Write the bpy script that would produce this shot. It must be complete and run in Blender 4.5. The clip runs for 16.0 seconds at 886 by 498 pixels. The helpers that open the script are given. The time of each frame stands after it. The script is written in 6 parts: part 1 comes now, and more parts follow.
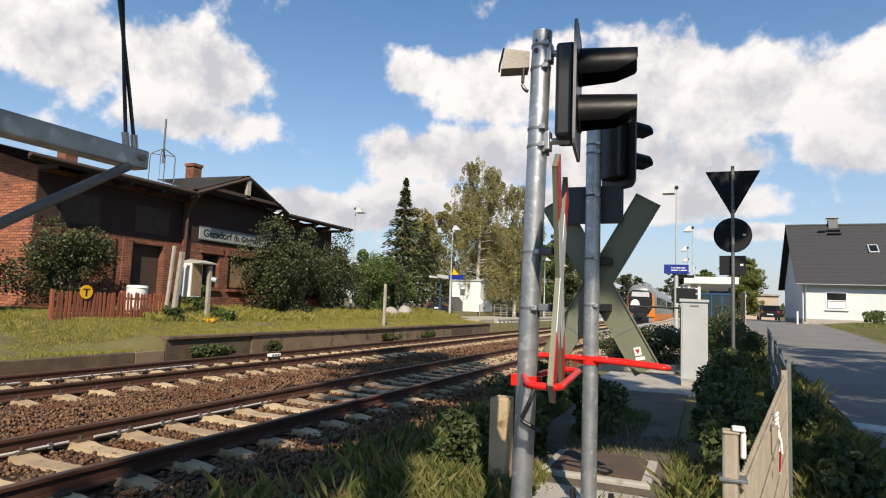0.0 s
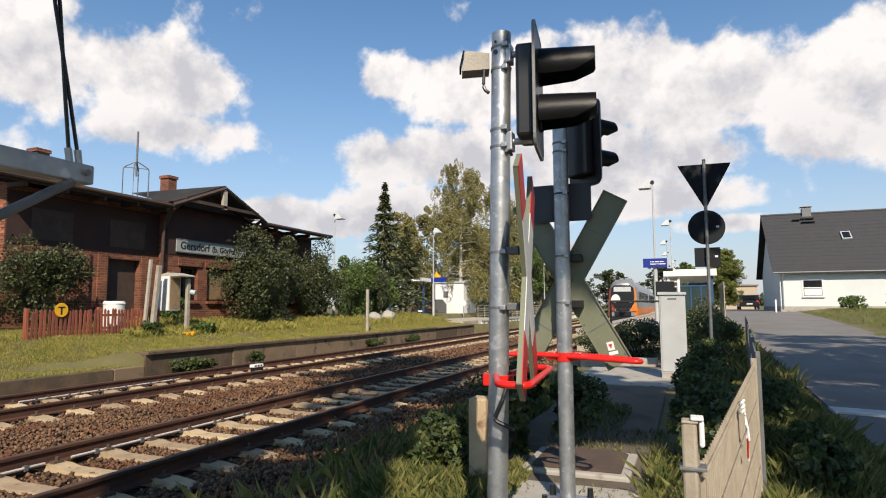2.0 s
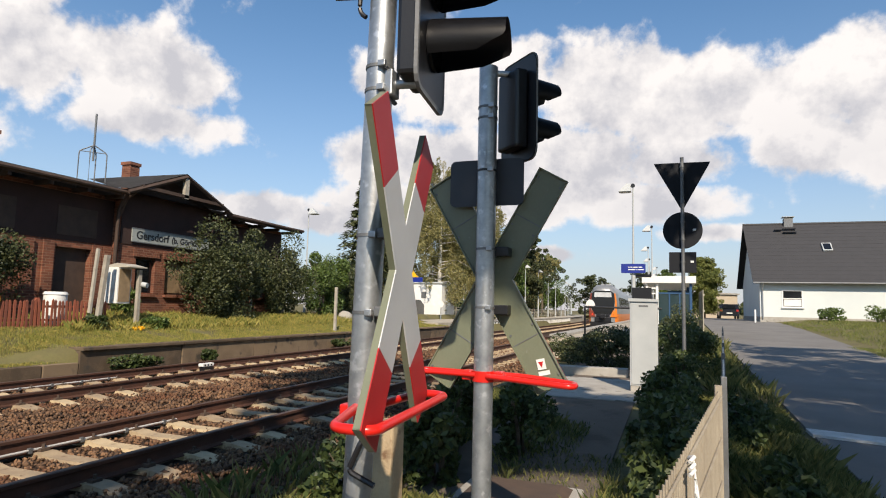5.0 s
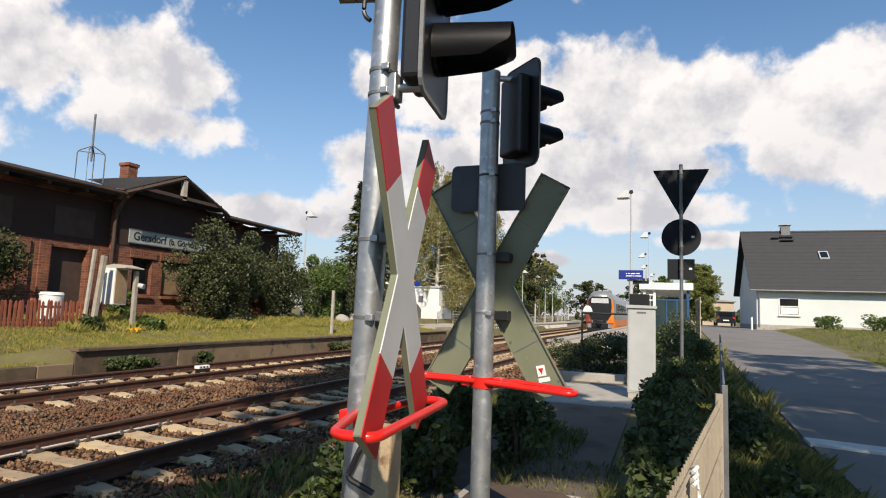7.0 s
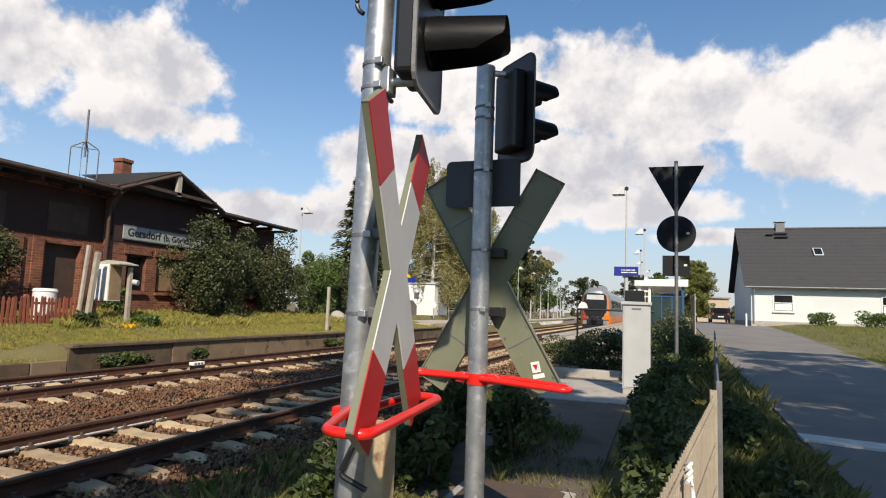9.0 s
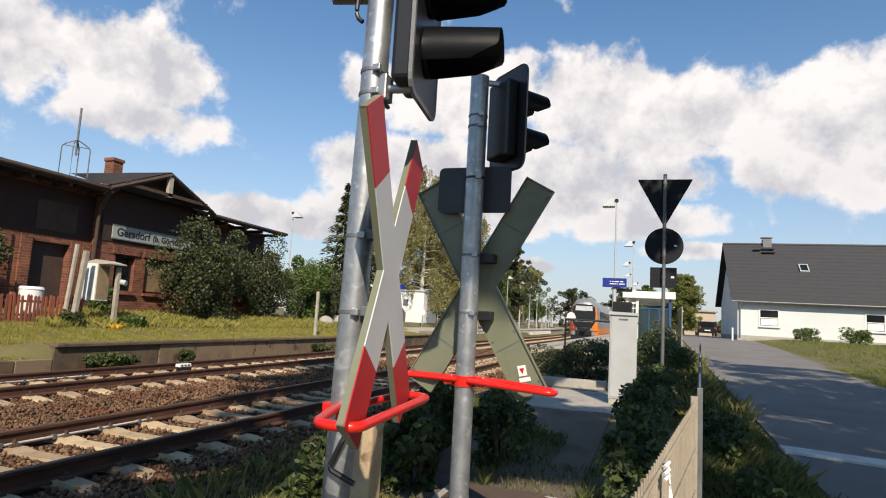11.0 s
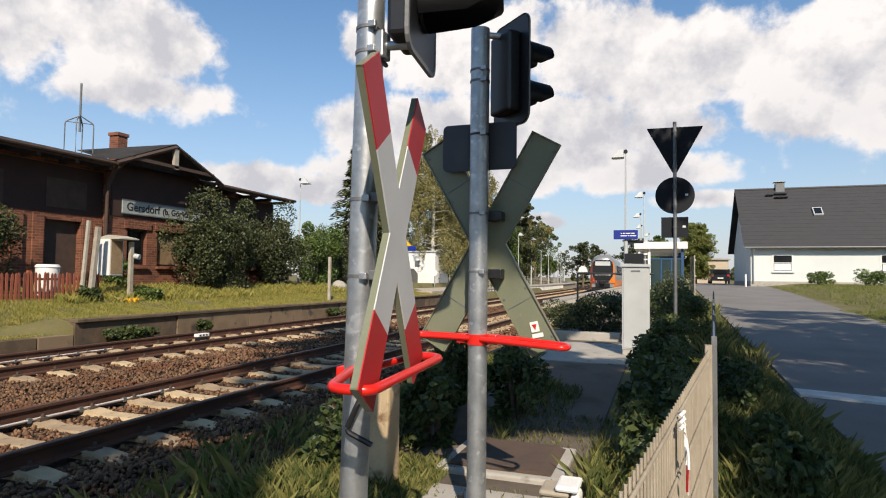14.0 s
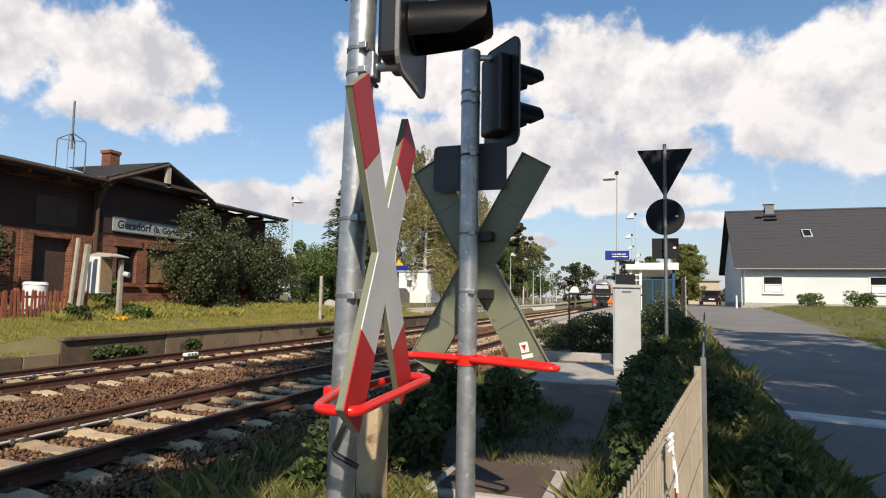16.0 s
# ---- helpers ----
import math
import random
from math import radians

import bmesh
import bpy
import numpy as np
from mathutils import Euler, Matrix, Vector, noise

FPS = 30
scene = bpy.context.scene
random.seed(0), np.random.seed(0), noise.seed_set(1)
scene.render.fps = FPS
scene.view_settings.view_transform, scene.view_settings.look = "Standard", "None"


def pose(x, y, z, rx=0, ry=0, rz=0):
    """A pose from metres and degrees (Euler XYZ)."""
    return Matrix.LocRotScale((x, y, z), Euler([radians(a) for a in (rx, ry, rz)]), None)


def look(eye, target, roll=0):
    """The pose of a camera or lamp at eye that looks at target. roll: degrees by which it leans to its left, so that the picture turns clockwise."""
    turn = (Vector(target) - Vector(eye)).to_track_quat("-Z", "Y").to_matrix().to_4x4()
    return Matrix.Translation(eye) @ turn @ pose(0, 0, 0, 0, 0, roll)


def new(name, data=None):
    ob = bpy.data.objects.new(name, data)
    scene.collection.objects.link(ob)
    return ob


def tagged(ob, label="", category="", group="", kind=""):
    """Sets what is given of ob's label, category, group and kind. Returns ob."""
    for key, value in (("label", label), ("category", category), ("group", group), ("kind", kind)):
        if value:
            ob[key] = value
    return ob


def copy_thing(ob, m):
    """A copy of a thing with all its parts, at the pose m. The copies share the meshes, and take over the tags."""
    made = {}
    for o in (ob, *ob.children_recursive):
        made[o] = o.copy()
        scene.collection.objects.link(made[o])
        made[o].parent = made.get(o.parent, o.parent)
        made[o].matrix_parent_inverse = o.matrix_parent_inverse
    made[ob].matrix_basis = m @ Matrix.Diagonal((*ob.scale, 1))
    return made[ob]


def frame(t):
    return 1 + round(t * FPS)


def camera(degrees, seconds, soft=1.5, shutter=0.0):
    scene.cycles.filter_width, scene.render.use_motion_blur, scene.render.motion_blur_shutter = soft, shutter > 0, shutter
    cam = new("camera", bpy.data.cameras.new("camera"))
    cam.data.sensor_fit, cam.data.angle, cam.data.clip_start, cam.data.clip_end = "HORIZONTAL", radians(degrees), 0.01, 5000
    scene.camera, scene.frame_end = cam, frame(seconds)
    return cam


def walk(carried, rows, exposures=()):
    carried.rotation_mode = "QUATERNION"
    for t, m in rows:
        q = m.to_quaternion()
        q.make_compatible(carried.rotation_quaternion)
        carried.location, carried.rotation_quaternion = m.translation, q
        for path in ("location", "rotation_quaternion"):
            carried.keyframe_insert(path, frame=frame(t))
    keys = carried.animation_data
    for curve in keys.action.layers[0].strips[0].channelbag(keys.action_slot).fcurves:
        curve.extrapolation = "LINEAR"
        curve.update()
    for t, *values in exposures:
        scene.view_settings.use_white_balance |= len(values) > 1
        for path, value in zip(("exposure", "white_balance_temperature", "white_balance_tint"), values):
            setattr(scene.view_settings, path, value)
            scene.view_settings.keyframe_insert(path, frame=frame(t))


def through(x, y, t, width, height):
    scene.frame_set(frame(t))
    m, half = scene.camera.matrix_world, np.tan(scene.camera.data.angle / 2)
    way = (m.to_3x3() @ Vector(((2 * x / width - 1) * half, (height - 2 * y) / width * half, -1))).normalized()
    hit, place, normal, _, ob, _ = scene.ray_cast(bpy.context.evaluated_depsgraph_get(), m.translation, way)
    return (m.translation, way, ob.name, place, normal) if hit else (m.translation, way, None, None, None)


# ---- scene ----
cam = camera(72.3, 16.0, soft=1.1)
PATH = [
    (0, (5.572, 0.068, 1.49), (4.779, 1.895, 1.669), 2.2),
    (0.5, (5.593, 0.072, 1.494), (4.816, 1.903, 1.702), 1.1),
    (1, (5.61, 0.071, 1.497), (4.841, 1.903, 1.723), 0.4),
    (1.5, (5.623, 0.073, 1.498), (4.882, 1.915, 1.733), 0.2),
    (2, (5.646, 0.089, 1.491), (4.906, 1.938, 1.68), -0.2),
    (2.5, (5.738, 0.15, 1.461), (4.999, 2.005, 1.572), -0.9),
    (3, (5.756, 0.413, 1.433), (5.131, 2.309, 1.555), 0.4),
    (3.5, (5.764, 0.741, 1.462), (5.304, 2.685, 1.559), 0.7),
    (4, (5.835, 0.991, 1.496), (4.981, 2.795, 1.63), -0.7),
    (4.2, (5.812, 1.069, 1.506), (5.076, 2.919, 1.694), -0.1),
    (6.3, (5.779, 1.07, 1.512), (5.089, 2.937, 1.709), 2.1),
    (6.5, (5.77, 1.082, 1.513), (5.074, 2.946, 1.717), 1.9),
    (7, (5.774, 1.079, 1.514), (5.086, 2.946, 1.72), 2.0),
    (7.5, (5.773, 1.083, 1.511), (5.084, 2.95, 1.705), 2.2),
    (8, (5.779, 1.082, 1.507), (5.093, 2.95, 1.702), 1.9),
    (8.5, (5.776, 1.087, 1.509), (5.095, 2.958, 1.693), 2.2),
    (9, (5.776, 1.096, 1.513), (5.101, 2.969, 1.708), 2.0),
    (11.3, (5.795, 1.031, 1.484), (5.152, 2.911, 1.707), 3.3),
    (11.5, (5.792, 1.047, 1.485), (5.146, 2.934, 1.636), 1.4),
    (12, (5.793, 1.074, 1.49), (5.143, 2.961, 1.623), 0.3),
    (12.5, (5.79, 1.076, 1.49), (5.153, 2.97, 1.586), 1.1),
    (13, (5.789, 1.085, 1.494), (5.132, 2.971, 1.6), 0.8),
    (13.5, (5.793, 1.072, 1.49), (5.127, 2.956, 1.587), 0.6),
    (14, (5.796, 1.063, 1.488), (5.121, 2.943, 1.578), 0.7),
    (14.5, (5.794, 1.077, 1.487), (5.129, 2.961, 1.578), 0.6),
    (15, (5.796, 1.069, 1.489), (5.1, 2.94, 1.604), 0.5),
    (15.5, (5.799, 1.067, 1.489), (5.102, 2.936, 1.644), 0.7),
    (16, (5.809, 1.067, 1.489), (5.158, 2.951, 1.644), 1.0),
]
walk(cam, [(t, look(eye, target, roll)) for t, eye, target, roll in PATH], exposures=[(0.0, -0.09, 6720, 13.5), (16.0, -0.09, 6720, 13.5)])

# ---- world, sun, exposure ----
SUN_TO = Vector((0.33, -0.70, 0.64)).normalized()


def sky_world():
    w = bpy.data.worlds.new("sky")
    scene.world = w
    w.use_nodes = True
    nt = w.node_tree
    nt.nodes.clear()
    n, l = nt.nodes.new, nt.links.new
    out, bg = n("ShaderNodeOutputWorld"), n("ShaderNodeBackground")
    sky = n("ShaderNodeTexSky")
    sky.sky_type = "NISHITA"
    sky.sun_disc = False
    sky.sun_elevation = math.asin(SUN_TO.z)
    sky.sun_rotation = math.atan2(SUN_TO.x, SUN_TO.y)
    sky.air_density, sky.dust_density, sky.ozone_density = 1.0, 0.6, 3.0
    co = n("ShaderNodeTexCoord")

    def math_node(op, a, b=None, clamp=False):
        m = n("ShaderNodeMath")
        m.operation, m.use_clamp = op, clamp
        for i, v in enumerate((a, b)):
            if v is None:
                continue
            if isinstance(v, (int, float)):
                m.inputs[i].default_value = v
            else:
                l(v, m.inputs[i])
        return m.outputs[0]

    def noise_node(scale, detail, vec, rough=0.55):
        t = n("ShaderNodeTexNoise")
        t.inputs["Scale"].default_value, t.inputs["Detail"].default_value, t.inputs["Roughness"].default_value = scale, detail, rough
        l(vec, t.inputs["Vector"])
        return t.outputs["Fac"]

    def vec_node(op, a, b):
        v = n("ShaderNodeVectorMath")
        v.operation = op
        l(a, v.inputs[0])
        if b is not None:
            if isinstance(b, (tuple, list)):
                v.inputs[1].default_value = b
            else:
                l(b, v.inputs[1])
        return v

    direction = co.outputs["Generated"]
    # cloud banks: yaw to the left of the track, height angle, half width, half height, in degrees
    banks = CLOUDS
    cover = None
    for yaw, up, wide, high in banks:
        c = Vector((-math.sin(radians(yaw)) * math.cos(radians(up)), math.cos(radians(yaw)) * math.cos(radians(up)), math.sin(radians(up))))
        d = vec_node("SUBTRACT", direction, tuple(c)).outputs[0]
        d = vec_node("MULTIPLY", d, (1 / radians(wide), 1 / radians(wide), 1 / radians(high))).outputs[0]
        d = vec_node("LENGTH", d, None).outputs["Value"]
        d = math_node("SUBTRACT", 1.0, d)
        cover = d if cover is None else math_node("MAXIMUM", cover, d)
    wisp = math_node("SUBTRACT", noise_node(3.0, 3, direction), 0.7)
    cover = math_node("MAXIMUM", cover, math_node("MULTIPLY", wisp, 2.0))
    cover = math_node("MAXIMUM", cover, -0.8)
    big = noise_node(11.0, 9, direction, 0.58)
    dens = math_node("ADD", math_node("ADD", cover, 0.12), math_node("MULTIPLY", math_node("SUBTRACT", big, 0.5), 2.4))
    mask = n("ShaderNodeMapRange")
    mask.interpolation_type = "SMOOTHSTEP"
    mask.inputs["From Min"].default_value, mask.inputs["From Max"].default_value = -0.02, 0.4
    l(dens, mask.inputs["Value"])
    # underside: the same field sampled a little lower
    low = vec_node("ADD", direction, (0, 0, 0.055)).outputs[0]
    dens_up = math_node("SUBTRACT", noise_node(11.0, 6, low, 0.58), big)
    shade = n("ShaderNodeMapRange")
    shade.inputs["From Min"].default_value, shade.inputs["From Max"].default_value = -0.06, 0.22
    l(math_node("ADD", dens_up, math_node("MULTIPLY", dens, 0.05)), shade.inputs["Value"])
    sep = n("ShaderNodeSeparateXYZ")
    l(direction, sep.inputs[0])
    low_part = n("ShaderNodeMapRange")
    low_part.inputs["From Min"].default_value, low_part.inputs["From Max"].default_value = 0.33, 0.19
    low_part.inputs["To Max"].default_value = 0.42
    l(sep.outputs[2], low_part.inputs["Value"])
    belly = math_node("MULTIPLY", low_part.outputs[0], math_node("MULTIPLY", dens, 1.3, True))
    grey = math_node("ADD", shade.outputs[0], belly, True)
    ramp = n("ShaderNodeMix")
    ramp.data_type = "RGBA"
    ramp.inputs[6].default_value, ramp.inputs[7].default_value = (1.0, 0.99, 0.97, 1), (0.6, 0.62, 0.67, 1)
    l(grey, ramp.inputs[0])
    tint = n("ShaderNodeMix")
    tint.data_type, tint.blend_type = "RGBA", "MULTIPLY"
    tint.inputs[0].default_value = 1.0
    tint.inputs[7].default_value = (SKY_GAIN * 0.62, SKY_GAIN * 0.98, SKY_GAIN * 1.1, 1)
    l(sky.outputs[0], tint.inputs[6])
    mix = n("ShaderNodeMix")
    mix.data_type = "RGBA"
    l(mask.outputs[0], mix.inputs[0])
    haze = n("ShaderNodeMix")
    haze.data_type = "RGBA"
    rim = math_node("MULTIPLY", math_node("POWER", math_node("SUBTRACT", 1.0, math_node("ABSOLUTE", sep.outputs[2])), 4.9), 1.0, True)
    l(rim, haze.inputs[0])
    l(tint.outputs[2], haze.inputs[6])
    haze.inputs[7].default_value = (6.9, 6.9, 7.2, 1)
    l(haze.outputs[2], mix.inputs[6])
    cl = n("ShaderNodeMix")
    cl.data_type, cl.blend_type = "RGBA", "MULTIPLY"
    cl.inputs[0].default_value = 1.0
    cl.inputs[7].default_value = (CLOUD_GAIN, CLOUD_GAIN, CLOUD_GAIN, 1)
    l(ramp.outputs[2], cl.inputs[6])
    l(cl.outputs[2], mix.inputs[7])
    l(mix.outputs[2], bg.inputs[0])
    bg.inputs[1].default_value = 0.1
    l(bg.outputs[0], out.inputs[0])


CLOUDS = [(55.7, 18.9, 5.3, 4.0), (49.5, 19.5, 6.1, 4.0), (44.3, 18.6, 4.2, 3.4), (46.7, 15.2, 7.2, 2.2), (37.3, 8.4, 6.1, 1.8), (32.2, 7.8, 4.2, 1.6), (26.0, 21.1, 3.7, 1.9), (19.9, 20.1, 5.9, 3.7),
          (14.4, 21.7, 4.8, 3.2), (5.8, 20.0, 6.7, 4.7), (-1.1, 18.5, 7.5, 4.5), (-7.9, 18.2, 7.1, 4.2), (-14.0, 18.7, 4.9, 3.6), (-17.5, 16.3, 5.9, 5.8), (19.6, 13.9, 9.1, 3.2), (8.9, 13.5, 8.9, 3.7),
          (-1.1, 13.2, 6.0, 2.2), (-12.0, 13.8, 6.8, 2.3), (27.3, 14.0, 5.0, 2.4), (24.9, 9.0, 7.4, 2.3), (0.5, 9.6, 7.0, 2.0), (60.0, 23.0, 6.0, 6.0), (7.5, 11.0, 5.5, 2.4), (14.0, 9.5, 5.5, 2.0), (-3.0, 7.0, 4.0, 0.9), (11.0, 5.0, 4.0, 1.0)]
SKY_GAIN, CLOUD_GAIN = 1.45, 10.6
sky_world()
sun_data = bpy.data.lights.new("sun", "SUN")
sun_data.energy, sun_data.angle, sun_data.color = 6.6, radians(0.53), (1.0, 0.89, 0.72)
sun = new("sun", sun_data)
sun.matrix_world = look(SUN_TO * 60, (0, 0, 0))


# ---- materials ----
def mat(name, base, rough=0.8, metal=0.0, vary=0.25, scale=8.0, fine=80.0, bump=0.15, second=None, spot=None, per="", **extra):
    """A surface with stains at one scale, grain at another and a fine relief. second: the other colour; spot: blotches of a third one."""
    m = bpy.data.materials.new(name)
    m.use_nodes = True
    nt = m.node_tree
    n, l = nt.nodes.new, nt.links.new
    b = nt.nodes["Principled BSDF"]
    co = n("ShaderNodeTexCoord").outputs["Object"]
    if per == "world":
        co = n("ShaderNodeNewGeometry").outputs["Position"]
    big, small = n("ShaderNodeTexNoise"), n("ShaderNodeTexNoise")
    big.inputs["Scale"].default_value, big.inputs["Detail"].default_value = scale, 5
    small.inputs["Scale"].default_value, small.inputs["Detail"].default_value = fine, 3
    l(co, big.inputs["Vector"])
    l(co, small.inputs["Vector"])
    ramp = n("ShaderNodeValToRGB")
    second = second or tuple(c * (1 - 0.45) for c in base)
    ramp.color_ramp.elements[0].position, ramp.color_ramp.elements[1].position = 0.5 - vary, 0.5 + vary
    ramp.color_ramp.elements[0].color, ramp.color_ramp.elements[1].color = (*second, 1), (*base, 1)
    add = n("ShaderNodeMath")
    add.operation = "MULTIPLY_ADD"
    add.inputs[1].default_value = 0.35
    l(small.outputs["Fac"], add.inputs[0])
    off = n("ShaderNodeMath")
    off.operation = "SUBTRACT"
    off.inputs[1].default_value = 0.175
    l(big.outputs["Fac"], off.inputs[0])
    l(off.outputs[0], add.inputs[2])
    value = add.outputs[0]
    if per in ("object", "island"):
        rnd = n("ShaderNodeObjectInfo").outputs["Random"] if per == "object" else n("ShaderNodeNewGeometry").outputs["Random Per Island"]
        mm = n("ShaderNodeMath")
        mm.operation = "MULTIPLY_ADD"
        mm.inputs[1].default_value, = (0.8,)
        l(rnd, mm.inputs[0])
        o2 = n("ShaderNodeMath")
        o2.operation = "SUBTRACT"
        o2.inputs[1].default_value = 0.4
        l(value, o2.inputs[0])
        l(o2.outputs[0], mm.inputs[2])
        value = mm.outputs[0]
    l(value, ramp.inputs["Fac"])
    colour = ramp.outputs["Color"]
    if spot:
        sp = n("ShaderNodeTexNoise")
        sp.inputs["Scale"].default_value, sp.inputs["Detail"].default_value = spot[1], 6
        l(co, sp.inputs["Vector"])
        r2 = n("ShaderNodeMapRange")
        r2.inputs["From Min"].default_value, r2.inputs["From Max"].default_value = spot[2], spot[2] + 0.1
        l(sp.outputs["Fac"], r2.inputs["Value"])
        mx = n("ShaderNodeMix")
        mx.data_type = "RGBA"
        l(r2.outputs[0], mx.inputs[0])
        l(colour, mx.inputs[6])
        mx.inputs[7].default_value = (*spot[0], 1)
        colour = mx.outputs[2]
    l(colour, b.inputs["Base Color"])
    b.inputs["Roughness"].default_value, b.inputs["Metallic"].default_value = rough, metal
    for key, v in extra.items():
        b.inputs[key.replace("_", " ")].default_value = v
    if bump:
        bp = n("ShaderNodeBump")
        bp.inputs["Strength"].default_value, bp.inputs["Distance"].default_value = bump, 0.01
        l(small.outputs["Fac"], bp.inputs["Height"])
        l(bp.outputs[0], b.inputs["Normal"])
    return m


def brick_mat(name):
    m = mat(name, (0.3, 0.105, 0.055), 0.9, vary=0.3, scale=1.5, fine=14, bump=0, second=(0.13, 0.048, 0.03))
    nt = m.node_tree
    n, l = nt.nodes.new, nt.links.new
    b = nt.nodes["Principled BSDF"]
    src = b.inputs["Base Color"].links[0].from_socket
    geo = n("ShaderNodeNewGeometry")
    sep = n("ShaderNodeSeparateXYZ")
    l(geo.outputs["Position"], sep.inputs[0])
    add = n("ShaderNodeMath")
    l(sep.outputs[0], add.inputs[0])
    l(sep.outputs[1], add.inputs[1])
    cmb = n("ShaderNodeCombineXYZ")
    l(add.outputs[0], cmb.inputs[0])
    l(sep.outputs[2], cmb.inputs[1])
    br = n("ShaderNodeTexBrick")
    br.inputs["Scale"].default_value = 1.0
    br.inputs["Brick Width"].default_value, br.inputs["Row Height"].default_value, br.inputs["Mortar Size"].default_value = 0.25, 0.077, 0.009
    br.inputs["Color1"].default_value, br.inputs["Color2"].default_value, br.inputs["Mortar"].default_value = (1, 1, 1, 1), (0.5, 0.45, 0.45, 1), (0.95, 1.4, 1.6, 1)
    l(cmb.outputs[0], br.inputs["Vector"])
    mx = n("ShaderNodeMix")
    mx.data_type, mx.blend_type = "RGBA", "MULTIPLY"
    mx.inputs[0].default_value = 1.0
    l(src, mx.inputs[6])
    l(br.outputs["Color"], mx.inputs[7])
    l(mx.outputs[2], b.inputs["Base Color"])
    bp = n("ShaderNodeBump")
    bp.invert = True
    bp.inputs["Strength"].default_value, bp.inputs["Distance"].default_value = 0.7, 0.012
    l(br.outputs["Fac"], bp.inputs["Height"])
    l(bp.outputs[0], b.inputs["Normal"])
    return m


def leaf_mat(name, a, b, rough=0.55, through=0.25):
    m = mat(name, a, rough, vary=0.35, scale=3.0, fine=30, bump=0, second=b, per="island")
    nt = m.node_tree
    n, l = nt.nodes.new, nt.links.new
    p = nt.nodes["Principled BSDF"]
    tr, mix = n("ShaderNodeBsdfTranslucent"), n("ShaderNodeMixShader")
    l(p.inputs["Base Color"].links[0].from_socket, tr.inputs[0])
    mix.inputs[0].default_value = through
    l(p.outputs[0], mix.inputs[1])
    l(tr.outputs[0], mix.inputs[2])
    l(mix.outputs[0], nt.nodes["Material Output"].inputs[0])
    return m


def glass_mat(name, tint, rough=0.03):
    m = mat(name, tint, rough, vary=0.4, scale=2, fine=10, bump=0, Transmission_Weight=0.75, IOR=1.45)
    return m


ZINC = mat("galvanised_steel", (0.46, 0.48, 0.5), 0.42, 0.75, vary=0.22, scale=14, fine=60, bump=0.05, second=(0.3, 0.32, 0.34), spot=((0.58, 0.6, 0.62), 22, 0.58))
DARKZINC = mat("dull_steel", (0.2, 0.21, 0.22), 0.6, 0.5, vary=0.3, scale=10, second=(0.12, 0.125, 0.13))
SENSOR = mat("beige_grey_sensor_paint", (0.3, 0.275, 0.235), 0.5, vary=0.3, scale=12, second=(0.22, 0.2, 0.17))
PLATEBACK = mat("slate_grey_plate_back", (0.035, 0.04, 0.052), 0.55, vary=0.4, scale=5, bump=0.03, second=(0.026, 0.03, 0.04))
RIM = mat("grey_rim_paint", (0.2, 0.205, 0.21), 0.5, vary=0.3, scale=9, second=(0.13, 0.135, 0.14))
BLACK = mat("black_plastic", (0.013, 0.013, 0.015), 0.38, vary=0.4, scale=6, fine=120, bump=0.04, second=(0.008, 0.008, 0.01))
SIGNBACK = mat("sign_back_grey", (0.013, 0.015, 0.02), 0.7, 0.0, vary=0.4, scale=5, bump=0.03, second=(0.016, 0.018, 0.022), Specular_IOR_Level=0.2)
GREENBACK = mat("green_grey_enamel_back", (0.185, 0.2, 0.135), 0.45, vary=0.35, scale=4, fine=90, bump=0.03, second=(0.125, 0.14, 0.095), spot=((0.22, 0.24, 0.2), 30, 0.68))
WHITESIGN = mat("retroreflective_white", (0.62, 0.63, 0.64), 0.45, vary=0.4, scale=5, fine=200, bump=0.05, second=(0.5, 0.51, 0.53))
REDSIGN = mat("retroreflective_red", (0.5, 0.012, 0.012), 0.45, vary=0.4, scale=5, fine=200, bump=0.05, second=(0.38, 0.01, 0.012))
REDPAINT = mat("red_paint", (0.72, 0.02, 0.012), 0.3, vary=0.4, scale=10, fine=80, bump=0.03, second=(0.58, 0.015, 0.01))
RAIL = mat("rusty_rail", (0.105, 0.042, 0.024), 0.8, 0.05, vary=0.3, scale=3, fine=60, bump=0.2, second=(0.05, 0.022, 0.014))
RAILTOP = mat("worn_rail_head", (0.17, 0.105, 0.07), 0.5, 0.35, vary=0.3, scale=4, second=(0.085, 0.045, 0.03))
CABLE = mat("grey_conduit", (0.62, 0.6, 0.57), 0.5, vary=0.3, scale=5)
SLEEPER = mat("concrete_sleeper", (0.5, 0.385, 0.235), 0.9, vary=0.35, scale=5, fine=60, bump=0.4, second=(0.3, 0.22, 0.14), spot=((0.17, 0.1, 0.055), 7, 0.6), per="object")
STONE = mat("ballast_stone", (0.235, 0.128, 0.066), 0.9, vary=0.5, scale=2.2, fine=40, bump=0.4, second=(0.036, 0.019, 0.011), spot=((0.12, 0.05, 0.023), 1.4, 0.52), per="island")
BED = mat("ballast_bed", (0.11, 0.062, 0.036), 0.95, vary=0.3, scale=12, fine=45, bump=1.0, second=(0.055, 0.033, 0.022))
CONCRETE = mat("weathered_concrete", (0.42, 0.4, 0.36), 0.9, vary=0.35, scale=3, fine=50, bump=0.35, second=(0.26, 0.24, 0.21), spot=((0.14, 0.13, 0.1), 5, 0.6))
OLDWALL = mat("stained_platform_wall", (0.2, 0.142, 0.088), 0.95, vary=0.3, scale=2.2, fine=40, bump=0.6, second=(0.08, 0.056, 0.036), spot=((0.055, 0.045, 0.035), 3, 0.58), per="object")
